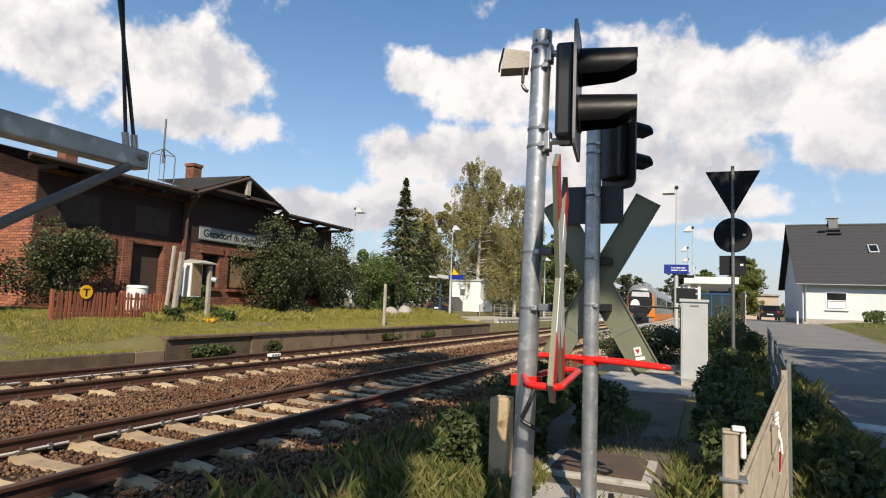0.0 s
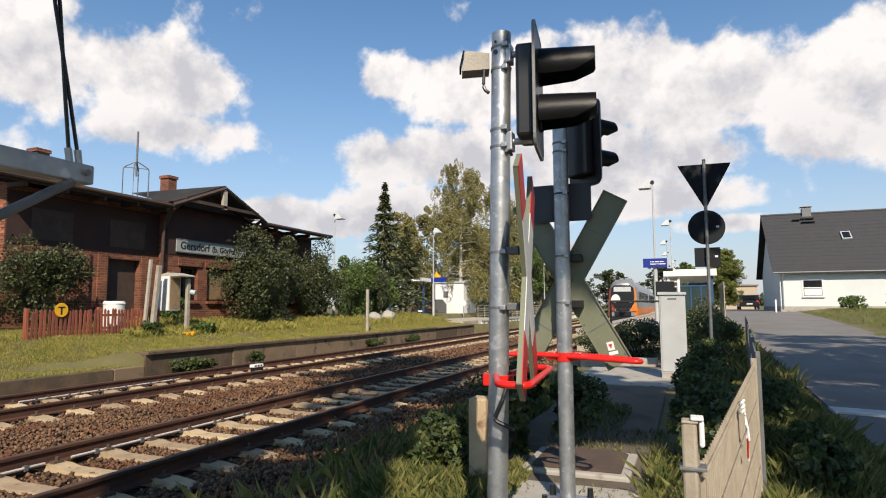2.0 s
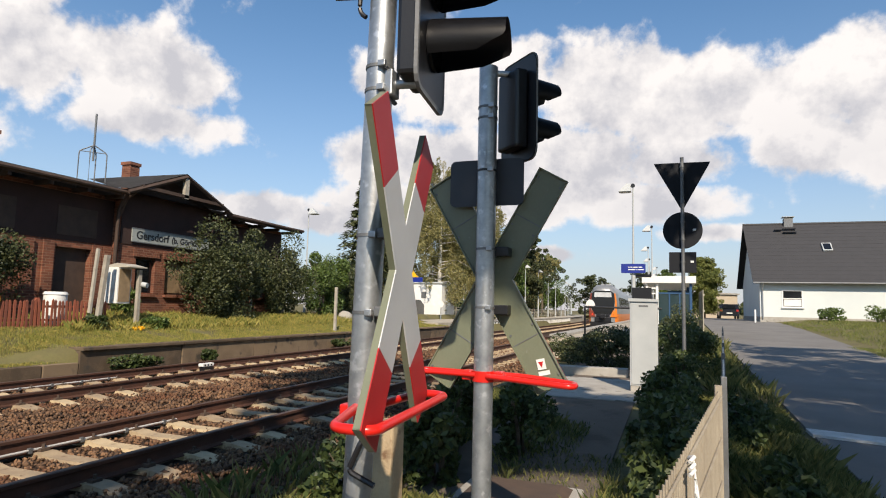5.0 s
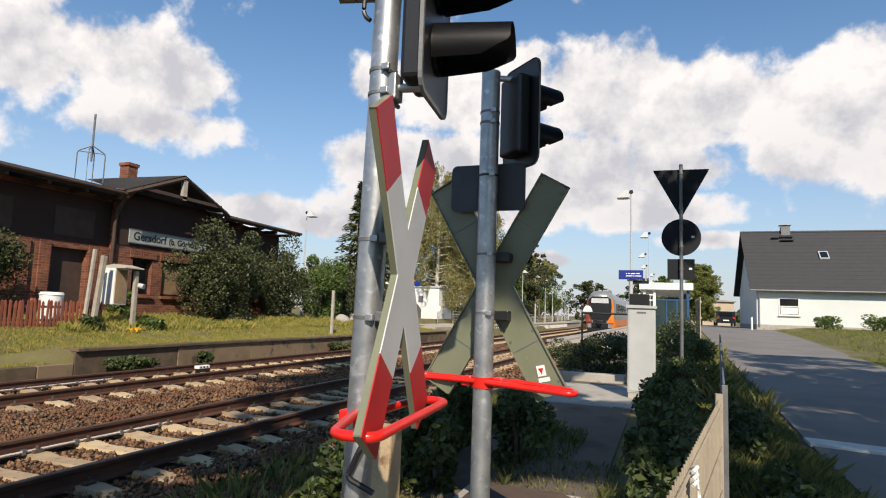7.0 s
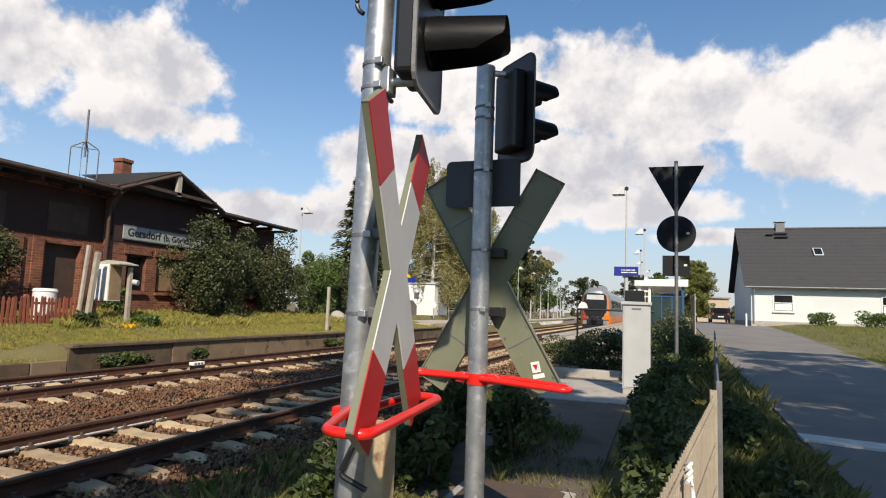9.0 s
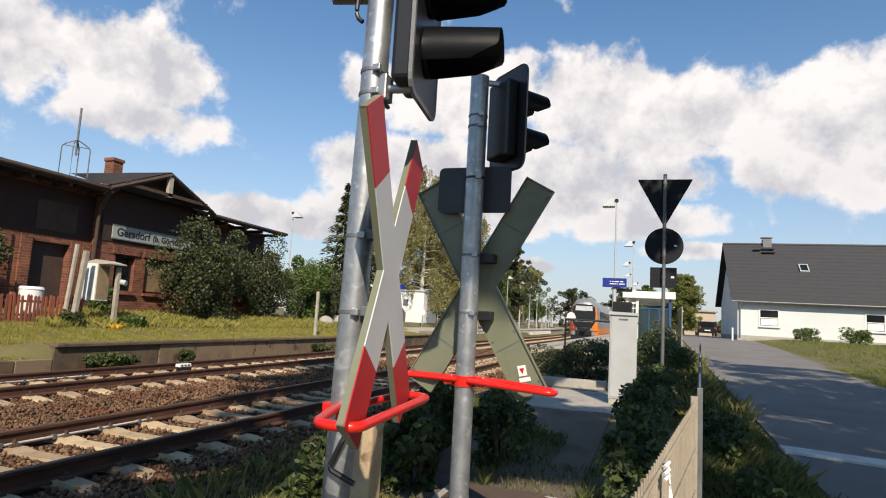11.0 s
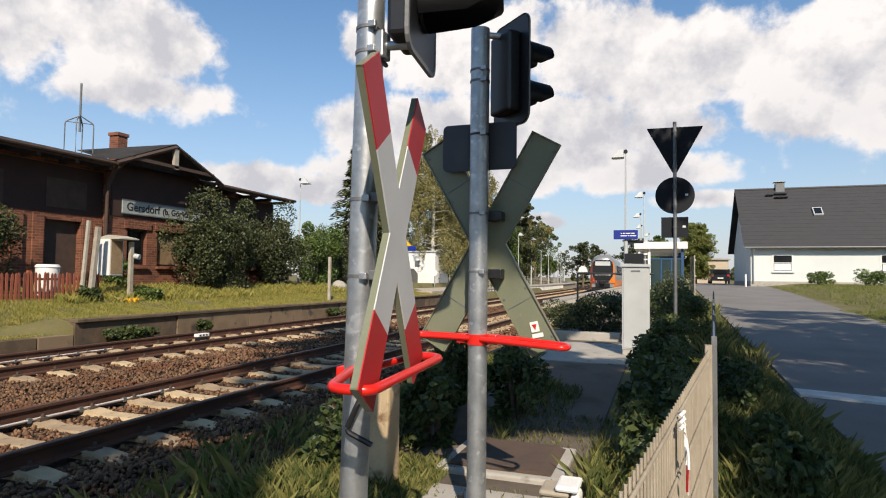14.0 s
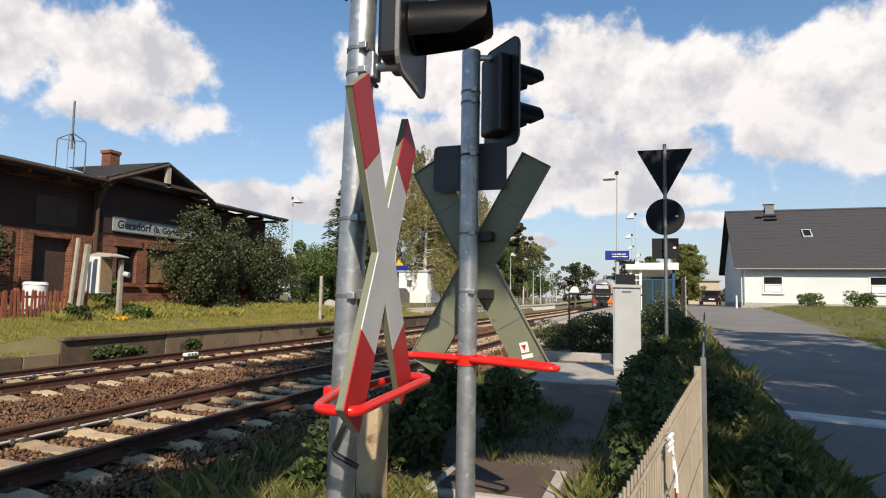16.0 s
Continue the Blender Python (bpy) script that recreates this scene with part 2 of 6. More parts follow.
PATH_DIRT = mat("dusty_concrete_path", (0.125, 0.1, 0.078), 0.95, vary=0.25, scale=2.5, fine=45, bump=0.5, second=(0.1, 0.08, 0.06), spot=((0.07, 0.055, 0.04), 1.6, 0.55))
PALEGROUND = mat("pale_sandy_paving", (0.45, 0.4, 0.32), 0.95, vary=0.3, scale=1.5, fine=40, bump=0.3, second=(0.3, 0.26, 0.2))
ASPHALT = mat("asphalt", (0.2, 0.19, 0.178), 0.9, vary=0.3, scale=0.8, fine=130, bump=0.35, second=(0.13, 0.123, 0.115), per="world")
LINE = mat("road_paint", (0.7, 0.7, 0.68), 0.8, vary=0.25, scale=6, fine=60, second=(0.45, 0.45, 0.43))
SOIL = mat("grassy_soil", (0.15, 0.135, 0.045), 0.95, vary=0.25, scale=1.2, fine=22, bump=0.8, second=(0.09, 0.075, 0.035), spot=((0.16, 0.13, 0.05), 2.0, 0.6), per="world")
GRASS = leaf_mat("grass_blades", (0.38, 0.31, 0.08), (0.15, 0.175, 0.03))
NEARGRASS = leaf_mat("green_grass_blades", (0.24, 0.225, 0.075), (0.05, 0.08, 0.018))
LAWN = leaf_mat("lawn_blades", (0.22, 0.23, 0.055), (0.095, 0.125, 0.028))
WEED = leaf_mat("weed_leaves", (0.085, 0.115, 0.03), (0.03, 0.048, 0.014))
BUSH = leaf_mat("shrub_leaves", (0.11, 0.125, 0.045), (0.018, 0.028, 0.011))
HEDGE = leaf_mat("bright_shrub_leaves", (0.13, 0.19, 0.04), (0.05, 0.085, 0.02))
BIRCH = leaf_mat("birch_leaves", (0.34, 0.29, 0.11), (0.13, 0.135, 0.045))
SPRUCE = leaf_mat("spruce_needles", (0.13, 0.14, 0.055), (0.035, 0.05, 0.02), through=0.15)
BARK = mat("bark", (0.16, 0.125, 0.09), 0.95, vary=0.3, scale=8, fine=40, bump=0.8, second=(0.07, 0.055, 0.04))
WHITEBARK = mat("birch_bark", (0.62, 0.6, 0.55), 0.85, vary=0.2, scale=6, fine=25, bump=0.3, second=(0.35, 0.33, 0.3), spot=((0.04, 0.04, 0.04), 9, 0.6))
BRICK = brick_mat("red_brick")
PIECE = mat("brick_piece", (0.4, 0.15, 0.08), 0.9, vary=0.4, scale=6, fine=40, bump=0.4, second=(0.2, 0.075, 0.045), per="object")
DARKBRICK = mat("dark_brick_frieze", (0.05, 0.024, 0.02), 0.95, vary=0.3, scale=2, fine=14, bump=0.5, second=(0.028, 0.016, 0.014))
DARKWOOD = mat("dark_old_wood", (0.075, 0.045, 0.032), 0.85, vary=0.3, scale=4, fine=40, bump=0.4, second=(0.04, 0.026, 0.02))
PALEWOOD = mat("grey_weathered_wood", (0.4, 0.37, 0.31), 0.9, vary=0.3, scale=6, fine=60, bump=0.5, second=(0.24, 0.21, 0.17), per="object")
REDWOOD = mat("red_brown_fence_paint", (0.3, 0.085, 0.045), 0.85, vary=0.35, scale=6, fine=60, bump=0.4, second=(0.17, 0.055, 0.035), per="object")
ROOFFELT = mat("roofing_felt", (0.075, 0.07, 0.066), 0.9, vary=0.3, scale=1.5, fine=60, bump=0.4, second=(0.045, 0.042, 0.04))
BOARD = mat("chipboard", (0.3, 0.21, 0.12), 0.85, vary=0.3, scale=5)
TILE = mat("dark_roof_tile", (0.042, 0.041, 0.043), 0.7, vary=0.3, scale=2, fine=40, bump=0.2, second=(0.034, 0.033, 0.035))
REDTILE = mat("red_roof_tile", (0.42, 0.095, 0.05), 0.7, vary=0.3, scale=2, fine=30, bump=0.3, second=(0.3, 0.06, 0.035), per="object")
RENDERW = mat("pale_house_plaster", (0.62, 0.66, 0.65), 0.9, vary=0.3, scale=0.8, fine=60, bump=0.15, second=(0.56, 0.6, 0.6))
BEIGEWALL = mat("beige_garage_plaster", (0.5, 0.42, 0.31), 0.9, vary=0.3, scale=1, second=(0.4, 0.33, 0.25))
WHITE = mat("white_paint", (0.78, 0.78, 0.76), 0.55, vary=0.3, scale=3, second=(0.64, 0.64, 0.62))
GREY = mat("light_grey_cabinet_paint", (0.48, 0.5, 0.5), 0.5, vary=0.35, scale=3, fine=100, bump=0.08, second=(0.36, 0.38, 0.385))
BEIGE = mat("sun_bleached_fence_paint", (0.4, 0.35, 0.27), 0.7, vary=0.35, scale=8, fine=90, bump=0.2, second=(0.25, 0.21, 0.16))
BLUE = mat("sign_blue", (0.012, 0.03, 0.26), 0.4, vary=0.3, scale=4, second=(0.01, 0.022, 0.2))
BLUEFRAME = mat("blue_frame_paint", (0.025, 0.085, 0.19), 0.45, vary=0.3, scale=4, second=(0.02, 0.06, 0.14))
YELLOW = mat("sign_yellow", (0.85, 0.47, 0.015), 0.5, vary=0.3, scale=5, second=(0.7, 0.36, 0.01))
ORANGE = mat("train_orange", (0.62, 0.17, 0.02), 0.35, vary=0.3, scale=2, second=(0.75, 0.2, 0.015))
TRAINRED = mat("train_red", (0.26, 0.05, 0.025), 0.35, vary=0.3, scale=2)
SILVER = mat("train_silver", (0.24, 0.24, 0.235), 0.35, 0.4, vary=0.3, scale=2, second=(0.34, 0.35, 0.36))
DARKGLASS = mat("dark_glass", (0.012, 0.014, 0.017), 0.08, vary=0.3, scale=2, bump=0)
TEALGLASS = mat("dark_tinted_glass", (0.03, 0.055, 0.06), 0.08, vary=0.4, scale=2, bump=0, second=(0.015, 0.03, 0.035))
GLASS = glass_mat("window_glass", (0.3, 0.42, 0.45))
CARPAINT = mat("dark_car_paint", (0.02, 0.022, 0.028), 0.25, 0.2, vary=0.3, scale=3)
RUBBER = mat("rubber", (0.02, 0.02, 0.02), 0.8, vary=0.3, scale=8)
RUST = mat("rusty_plate", (0.1, 0.065, 0.045), 0.9, vary=0.3, scale=6, second=(0.055, 0.04, 0.032))


# ---- building helpers ----
def finish(bm, name, material, parent=None, label="", smooth=False):
    me = bpy.data.meshes.new(name)
    bmesh.ops.recalc_face_normals(bm, faces=bm.faces)
    bm.to_mesh(me)
    bm.free()
    for m in material if isinstance(material, (list, tuple)) else [material]:
        me.materials.append(m)
    if smooth:
        for p in me.polygons:
            p.use_smooth = True
        me.set_sharp_from_angle(angle=radians(40))
    ob = new(name, me)
    if parent is not None:
        ob.parent = parent
    if label:
        ob["label"] = label
    return ob


def part(name, bm, material, parent, label="", smooth=False):
    return finish(bm, name, material, parent, label, smooth)


def thing(name, label, category, group="", kind="", at=(0, 0, 0)):
    e = new(name)
    e.location = at
    e.empty_display_size = 0.2
    return tagged(e, label, category, group, kind)


def box(x0, x1, y0, y1, z0, z1, bm=None, bevel=0.0):
    bm = bm or bmesh.new()
    v = [bm.verts.new(p) for p in ((x0, y0, z0), (x1, y0, z0), (x1, y1, z0), (x0, y1, z0), (x0, y0, z1), (x1, y0, z1), (x1, y1, z1), (x0, y1, z1))]
    f = [bm.faces.new([v[i] for i in q]) for q in ((3, 2, 1, 0), (4, 5, 6, 7), (0, 1, 5, 4), (1, 2, 6, 5), (2, 3, 7, 6), (3, 0, 4, 7))]
    if bevel:
        bmesh.ops.bevel(bm, geom=list({e for q in f for e in q.edges}), offset=bevel, segments=2, affect="EDGES", profile=0.5)
    return bm


def tube(points, r, bm=None, seg=12, r_end=None, caps=True):
    """A round bar along the points."""
    bm = bm or bmesh.new()
    pts = [Vector(p) for p in points]
    rings = []
    for i, p in enumerate(pts):
        d = (pts[min(i + 1, len(pts) - 1)] - pts[max(i - 1, 0)]).normalized()
        a = d.cross(Vector((0, 0, 1)))
        a = a.normalized() if a.length > 1e-4 else Vector((1, 0, 0))
        b = d.cross(a).normalized()
        rr = r if r_end is None else r + (r_end - r) * i / (len(pts) - 1)
        rings.append([bm.verts.new(p + rr * (math.cos(t) * a + math.sin(t) * b)) for t in [2 * math.pi * k / seg for k in range(seg)]])
    for u, w in zip(rings, rings[1:]):
        for k in range(seg):
            bm.faces.new((u[k], u[(k + 1) % seg], w[(k + 1) % seg], w[k]))
    if caps:
        bm.faces.new(rings[0][::-1])
        bm.faces.new(rings[-1])
    return bm


def bend(corners, radius=0.06, steps=5):
    """The corners of a line, each rounded off."""
    out = [Vector(corners[0])]
    for a, b, c in zip(corners, corners[1:], corners[2:]):
        a, b, c = Vector(a), Vector(b), Vector(c)
        p, q = b + (a - b).normalized() * radius, b + (c - b).normalized() * radius
        out += [(1 - t) ** 2 * p + 2 * t * (1 - t) * b + t * t * q for t in [k / steps for k in range(steps + 1)]]
    return out + [Vector(corners[-1])]


def slab(outline, axis, lo, hi, bm=None):
    """An outline in the two other axes, extruded along axis from lo to hi."""
    bm = bm or bmesh.new()

    def at(p, q):
        return {"x": (q, p[0], p[1]), "y": (p[0], q, p[1]), "z": (p[0], p[1], q)}[axis]
    a = [bm.verts.new(at(p, lo)) for p in outline]
    b = [bm.verts.new(at(p, hi)) for p in outline]
    bm.faces.new(a[::-1])
    bm.faces.new(b)
    for i in range(len(a)):
        j = (i + 1) % len(a)
        bm.faces.new((a[i], a[j], b[j], b[i]))
    return bm


def rounded(w, h, r, steps=4):
    """A rounded rectangle about the origin."""
    pts = []
    for cx, cy, a0 in ((w / 2 - r, h / 2 - r, 0), (-w / 2 + r, h / 2 - r, 90), (-w / 2 + r, -h / 2 + r, 180), (w / 2 - r, -h / 2 + r, 270)):
        pts += [(cx + r * math.cos(radians(a0 + 90 * k / steps)), cy + r * math.sin(radians(a0 + 90 * k / steps))) for k in range(steps + 1)]
    return pts


def from_arrays(name, verts, faces, material, parent=None, label="", smooth=False):
    me = bpy.data.meshes.new(name)
    verts, faces = np.asarray(verts, dtype=np.float32), np.asarray(faces, dtype=np.int32)
    k = faces.shape[1]
    me.vertices.add(len(verts))
    me.vertices.foreach_set("co", verts.ravel())
    me.loops.add(faces.size)
    me.loops.foreach_set("vertex_index", faces.ravel())
    me.polygons.add(len(faces))
    me.polygons.foreach_set("loop_start", np.arange(0, faces.size, k, dtype=np.int32))
    me.update(calc_edges=True)
    me.validate()
    me.materials.append(material)
    if smooth:
        for p in me.polygons:
            p.use_smooth = True
    ob = new(name, me)
    if parent is not None:
        ob.parent = parent
    if label:
        ob["label"] = label
    return ob


def smoothstep(a, b, x):
    t = np.clip((np.asarray(x, dtype=float) - a) / (b - a), 0, 1)
    return t * t * (3 - 2 * t)


def track_x(y):
    """How far the line has curved at y: it bends to the left beyond the platforms."""
    y = np.asarray(y, dtype=float)
    return np.where(y > 62, -(np.maximum(y - 62, 0)) ** 2 / 1100.0, 0.0)


# ---- the ground ----
def road_z(y):
    return 0.0 + 0.027 * np.clip(np.asarray(y, dtype=float) - 9, 0, 40)


def ground_z(x, y):
    x, y = np.asarray(x, dtype=float), np.asarray(y, dtype=float)
    x = x - track_x(y)
    bank = 0.02 + 3.0 * smoothstep(-6.15, -7.2, x)
    edge = 0.15 + 0.29 * smoothstep(10.62 - bank, 10.62, y)
    left = edge + (0.95 - edge) * smoothstep(-6.0, -10.0, x) + 0.2 * smoothstep(-10, -20, x)
    left = np.where((y > 35.5) & (x > -10.2), np.minimum(left, 0.42), left)
    mid = -0.24 + 0 * x
    right = 0.12 + 0.04 * smoothstep(3, 5, x) - 0.16 * smoothstep(6.2, 7.3, x) - 0.03 * smoothstep(7.2, 7.4, x) + 0.05 * smoothstep(12.0, 13.0, x)
    right = right + road_z(y) * smoothstep(5.5, 7.4, x) + 0.22 * smoothstep(12.3, 15, x) * smoothstep(8, 16, y)
    z = np.where(x < -5.95, left, np.where(x < 1.9, mid, mid + (right - mid) * smoothstep(1.9, 3.0, x)))
    return np.where(y < 1.5, np.where(x > -5.95, np.maximum(z, -0.24), z), z)


def ground():
    xs = np.unique(np.concatenate([np.linspace(-1600, -60, 14), np.linspace(-60, -12, 20), np.linspace(-12, -5.97, 16), [-5.93], np.linspace(-5.9, 1.9, 5), np.linspace(1.9, 3.0, 6), np.linspace(3, 16, 40), np.linspace(16, 60, 16), np.linspace(60, 1600, 14)]))
    ys = np.unique(np.concatenate([np.linspace(-1600, -30, 12), np.linspace(-30, 10.55, 40), [10.65], np.linspace(10.8, 60, 60), np.linspace(60, 140, 24), np.linspace(140, 2600, 18)]))
    X, Y = np.meshgrid(xs, ys)
    Z = ground_z(X, Y)
    bump_noise = np.array([noise.noise((x * 0.6, y * 0.6, 0.3)) for x, y in zip(X.ravel(), Y.ravel())]).reshape(X.shape)
    free = ((X < -6.1) | (X > 12.6)) & (np.abs(X) < 60)
    Z = Z + np.where(free, 0.05 * bump_noise, 0)
    Xc = X + np.where((np.abs(X) < 12), track_x(np.minimum(Y, 140)), 0) * 1.0
    n = len(xs)
    idx = np.arange(len(ys) * n).reshape(len(ys), n)
    faces = np.stack([idx[:-1, :-1], idx[:-1, 1:], idx[1:, 1:], idx[1:, :-1]], -1).reshape(-1, 4)
    V = np.stack([Xc, Y, Z], -1).reshape(-1, 3)
    g = from_arrays("ground", V, faces, SOIL, smooth=True)
    tagged(g, "rough grassy ground beside the railway", "ground", kind="structure")


ground()


# ---- road, path, platforms ----
def strip(name, x0, x1, ys, zf, material, label, category, thick=0.12, lift=0.012):
    bm = bmesh.new()
    rows = []
    for y in ys:
        z = zf(y)
        a, b = x0(y), x1(y)
        rows.append([bm.verts.new(p) for p in ((a, y, z + lift - thick), (a, y, z + lift), (b, y, z + lift), (b, y, z + lift - thick))])
    for r, s in zip(rows, rows[1:]):
        for k in range(3):
            bm.faces.new((r[k], r[k + 1], s[k + 1], s[k]))
    bm.faces.new(rows[0][::-1])
    bm.faces.new(rows[-1])
    return tagged(finish(bm, name, material), label, category, kind="structure")


strip("road", lambda y: 7.35 + 0.012 * y, lambda y: 11.2 + 0.05 * np.clip(y - 12, 0, 30), list(np.linspace(1.3, 72, 60)), lambda y: float(road_z(y)), ASPHALT, "worn grey asphalt lane running beside the railway", "road")
strip("crossing_road", lambda y: 2.2, lambda y: 11.2, list(np.linspace(-4.8, 1.29, 8)), lambda y: 0.165, ASPHALT, "asphalt road over the level crossing", "road", lift=0.01)
strip("footpath", lambda y: 3.75 + 0.2 * math.sin(y), lambda y: 5.3, list(np.linspace(3.4, 22, 30)), lambda y: float(ground_z(4.5, y)), PATH_DIRT, "dusty concrete footpath towards the platform", "footpath", lift=0.02)
strip("station_forecourt", lambda y: -12.6, lambda y: -6.4, list(np.linspace(33.3, 46, 14)), lambda y: 0.62, PALEGROUND, "pale sandy paved area between the platforms", "paved area", thick=0.9)
bm = slab([(7.45, 9.85), (11.2, 8.9), (11.2, 9.35), (7.45, 10.3)], "z", 0.02, 0.062)
tagged(finish(box(3.7, 5.6, 10.7, 13.6, 0.0, 0.19, bevel=0.01), "cabinet_pad", CONCRETE), "pale concrete pad round the control cabinet", "concrete pad", kind="structure")
tagged(finish(bm, "stop_line", LINE), "white painted stop line across the lane", "road marking", kind="structure")


def platforms():
    # old platform wall in front of the station: slabs
    w = thing("platform_wall", "brown stained old platform edge wall of concrete slabs", "platform wall", kind="structure")
    y = -3.0
    random.seed(5)
    while y < 33:
        ln = 3.2 if y < 10 else 2.9
        if y < 10.6 < y + ln:
            ln = 10.6 - y
        top = 0.16 if y < 10.5 else 0.40
        part("wall_slab", box(-6.12, -5.9 - random.uniform(0, 0.02), y + 0.012, y + ln - 0.012, -0.6, top, bevel=0.012), OLDWALL, w)
        if y > 10.5:
            part("coping_stone", box(-6.3, -5.84, y + 0.01, y + ln - 0.01, 0.404, 0.475, bevel=0.012), OLDWALL, w)
        y += ln
    # raised modern platforms
    for name, xa, xb, ya, yb, top in (("far_platform", -9.6, -6.2, 36, 150, 0.55), ("near_platform", 1.72, 6.6, 23.5, 150, 0.55)):
        p = thing(name, "concrete railway platform with a pale edge", "platform", kind="structure")
        bm = bmesh.new()
        rows = []
        for yy in np.linspace(ya, yb, 60):
            o = float(track_x(yy))
            rows.append([bm.verts.new(q) for q in ((xa + o, yy, -0.5), (xa + o, yy, top), (xb + o, yy, top), (xb + o, yy, -0.5))])
        for r, s in zip(rows, rows[1:]):
            for k in range(3):
                bm.faces.new((r[k], r[k + 1], s[k + 1], s[k]))
        bm.faces.new(rows[0])
        bm.faces.new(rows[-1][::-1])
        part("deck", bm, PALEGROUND, p)
        edge = xb if name == "far_platform" else xa
        sgn = -1 if name == "far_platform" else 1
        side = 1 if name == "far_platform" else -1
        for k in range(70):
            yy = ya + k * 1.0
            o = float(track_x(yy))
            part("edge_slab", box(edge + o - 0.04 if side < 0 else edge + o - 0.5, edge + o + 0.5 if side < 0 else edge + o + 0.06, yy + 0.02, yy + 0.98, top + 0.004, top + 0.09), CONCRETE, p)
        if name == "far_platform":
            for k in range(60):
                yy = ya + k * 0.8
                o = float(track_x(yy))
                part("support_block", box(edge + o + 0.003, edge + o + 0.05, yy, yy + 0.35, 0.1, top - 0.03), WHITE, p)


platforms()


# ---- tracks ----
def rail_mesh(cx, x, ya, yb):
    """One rail with foot, web and head."""
    prof = [(-0.07, -0.172), (0.07, -0.172), (0.07, -0.16), (0.012, -0.14), (0.01, -0.045), (0.035, -0.035), (0.036, -0.006), (0.026, 0.0), (-0.026, 0.0), (-0.036, -0.006), (-0.035, -0.035), (-0.01, -0.045), (-0.012, -0.14), (-0.07, -0.16)]
    bm = bmesh.new()
    rings = []
    for y in list(np.linspace(ya, 60, 12)) + list(np.linspace(62, yb, 40)):
        o = float(track_x(y))
        rings.append([bm.verts.new((cx + x + o + px, y, pz)) for px, pz in prof])
    n = len(prof)
    for a, b in zip(rings, rings[1:]):
        for k in range(n):
            f = bm.faces.new((a[k], a[(k + 1) % n], b[(k + 1) % n], b[k]))
            f.material_index = 1 if k in (6, 7, 8) else 0
    return bm


def sleeper_mesh():
    prof = [(-1.3, 0.0), (-1.3, -0.02), (-0.95, 0.03), (-0.55, 0.03), (-0.4, 0.0), (0.4, 0.0), (0.55, 0.03), (0.95, 0.03), (1.3, -0.02), (1.3, -0.2), (-1.3, -0.2)]
    bm = bmesh.new()
    a = [bm.verts.new((x, -0.1 if z > -0.1 else -0.14, z)) for x, z in prof[1:]]
    b = [bm.verts.new((x, 0.1 if z > -0.1 else 0.14, z)) for x, z in prof[1:]]
    bm.faces.new(a[::-1])
    bm.faces.new(b)
    for i in range(len(a)):
        j = (i + 1) % len(a)
        bm.faces.new((a[i], a[j], b[j], b[i]))
    bmesh.ops.recalc_face_normals(bm, faces=bm.faces)
    me = bpy.data.meshes.new("sleeper")
    bm.to_mesh(me)
    bm.free()
    me.materials.append(SLEEPER)
    return me


def fastening_mesh():
    bm = bmesh.new()
    for s in (-1, 1):
        box(s * 0.11 - 0.035, s * 0.11 + 0.035, -0.055, 0.055, 0, 0.035, bm)
        tube([(s * 0.11, 0, 0.03), (s * 0.11, 0, 0.075)], 0.018, bm, 6)
    me = bpy.data.meshes.new("rail_fastening")
    bm.to_mesh(me)
    bm.free()
    me.materials.append(RUST)
    return me


def track(name, cx):
    t = thing(name, "railway track with rusty rails on tan concrete sleepers", "railway track", kind="structure")
    for x in (-0.7525, 0.7525):
        part("rail", rail_mesh(cx, x, -6, 190), [RAIL, RAILTOP], t, "rusty steel rail with a worn head", smooth=False)
    sl, fa = sleeper_mesh(), fastening_mesh()
    rng = random.Random(3)
    for k in range(140):
        y = 1.0 + 0.62 * k
        if y > 88:
            break
        o = new("sleeper", sl)
        o.parent = t
        o.matrix_basis = pose(cx + float(track_x(y)) + rng.uniform(-0.015, 0.015), y, -0.185 + rng.uniform(-0.006, 0.006), 0, 0, rng.uniform(-0.6, 0.6))
        if y < 40:
            for x in (-0.7525, 0.7525):
                f = new("rail_fastening", fa)
                f.parent = t
                f.location = (cx + x, y, -0.16)
    return t


near_track = track("near_track", 0.0)
far_track = track("far_track", -4.53)


def conduits():
    for ob_y, x, a, b in (("", -0.66, 4.9, 7.9), ("", -0.66, 1.0, 4.6), ("", -5.17, 2, 6.9), ("", -5.17, 7.3, 10.9)):
        c = thing("rail_cable_tube", "pale cable tube clipped along the rail foot", "cable tube", "cable tubes on the rails")
        part("tube", tube([(x, a, -0.13), (x, b, -0.13)], 0.014, seg=8), CABLE, c)
        for yy in np.arange(a + 0.3, b, 0.62):
            part("clip", box(x - 0.02, x + 0.02, yy - 0.02, yy + 0.02, -0.16, -0.105), DARKZINC, c)
    # a short pale marker block between the rails of the far track
    m = thing("track_marker", "short white marker block with dark spots beside the rail", "marker")
    part("foot", box(-5.1, -4.98, 13.25, 13.6, -0.2, -0.095, bevel=0.01), BLACK, m, "dark foot")
    part("block", box(-5.11, -4.97, 13.22, 13.62, -0.094, -0.015, bevel=0.012), WHITE, m)
    for yy in (13.3, 13.41, 13.52):
        part("spot", box(-4.971, -4.967, yy - 0.025, yy + 0.025, -0.075, -0.035), BLACK, m, "dark spot")


conduits()


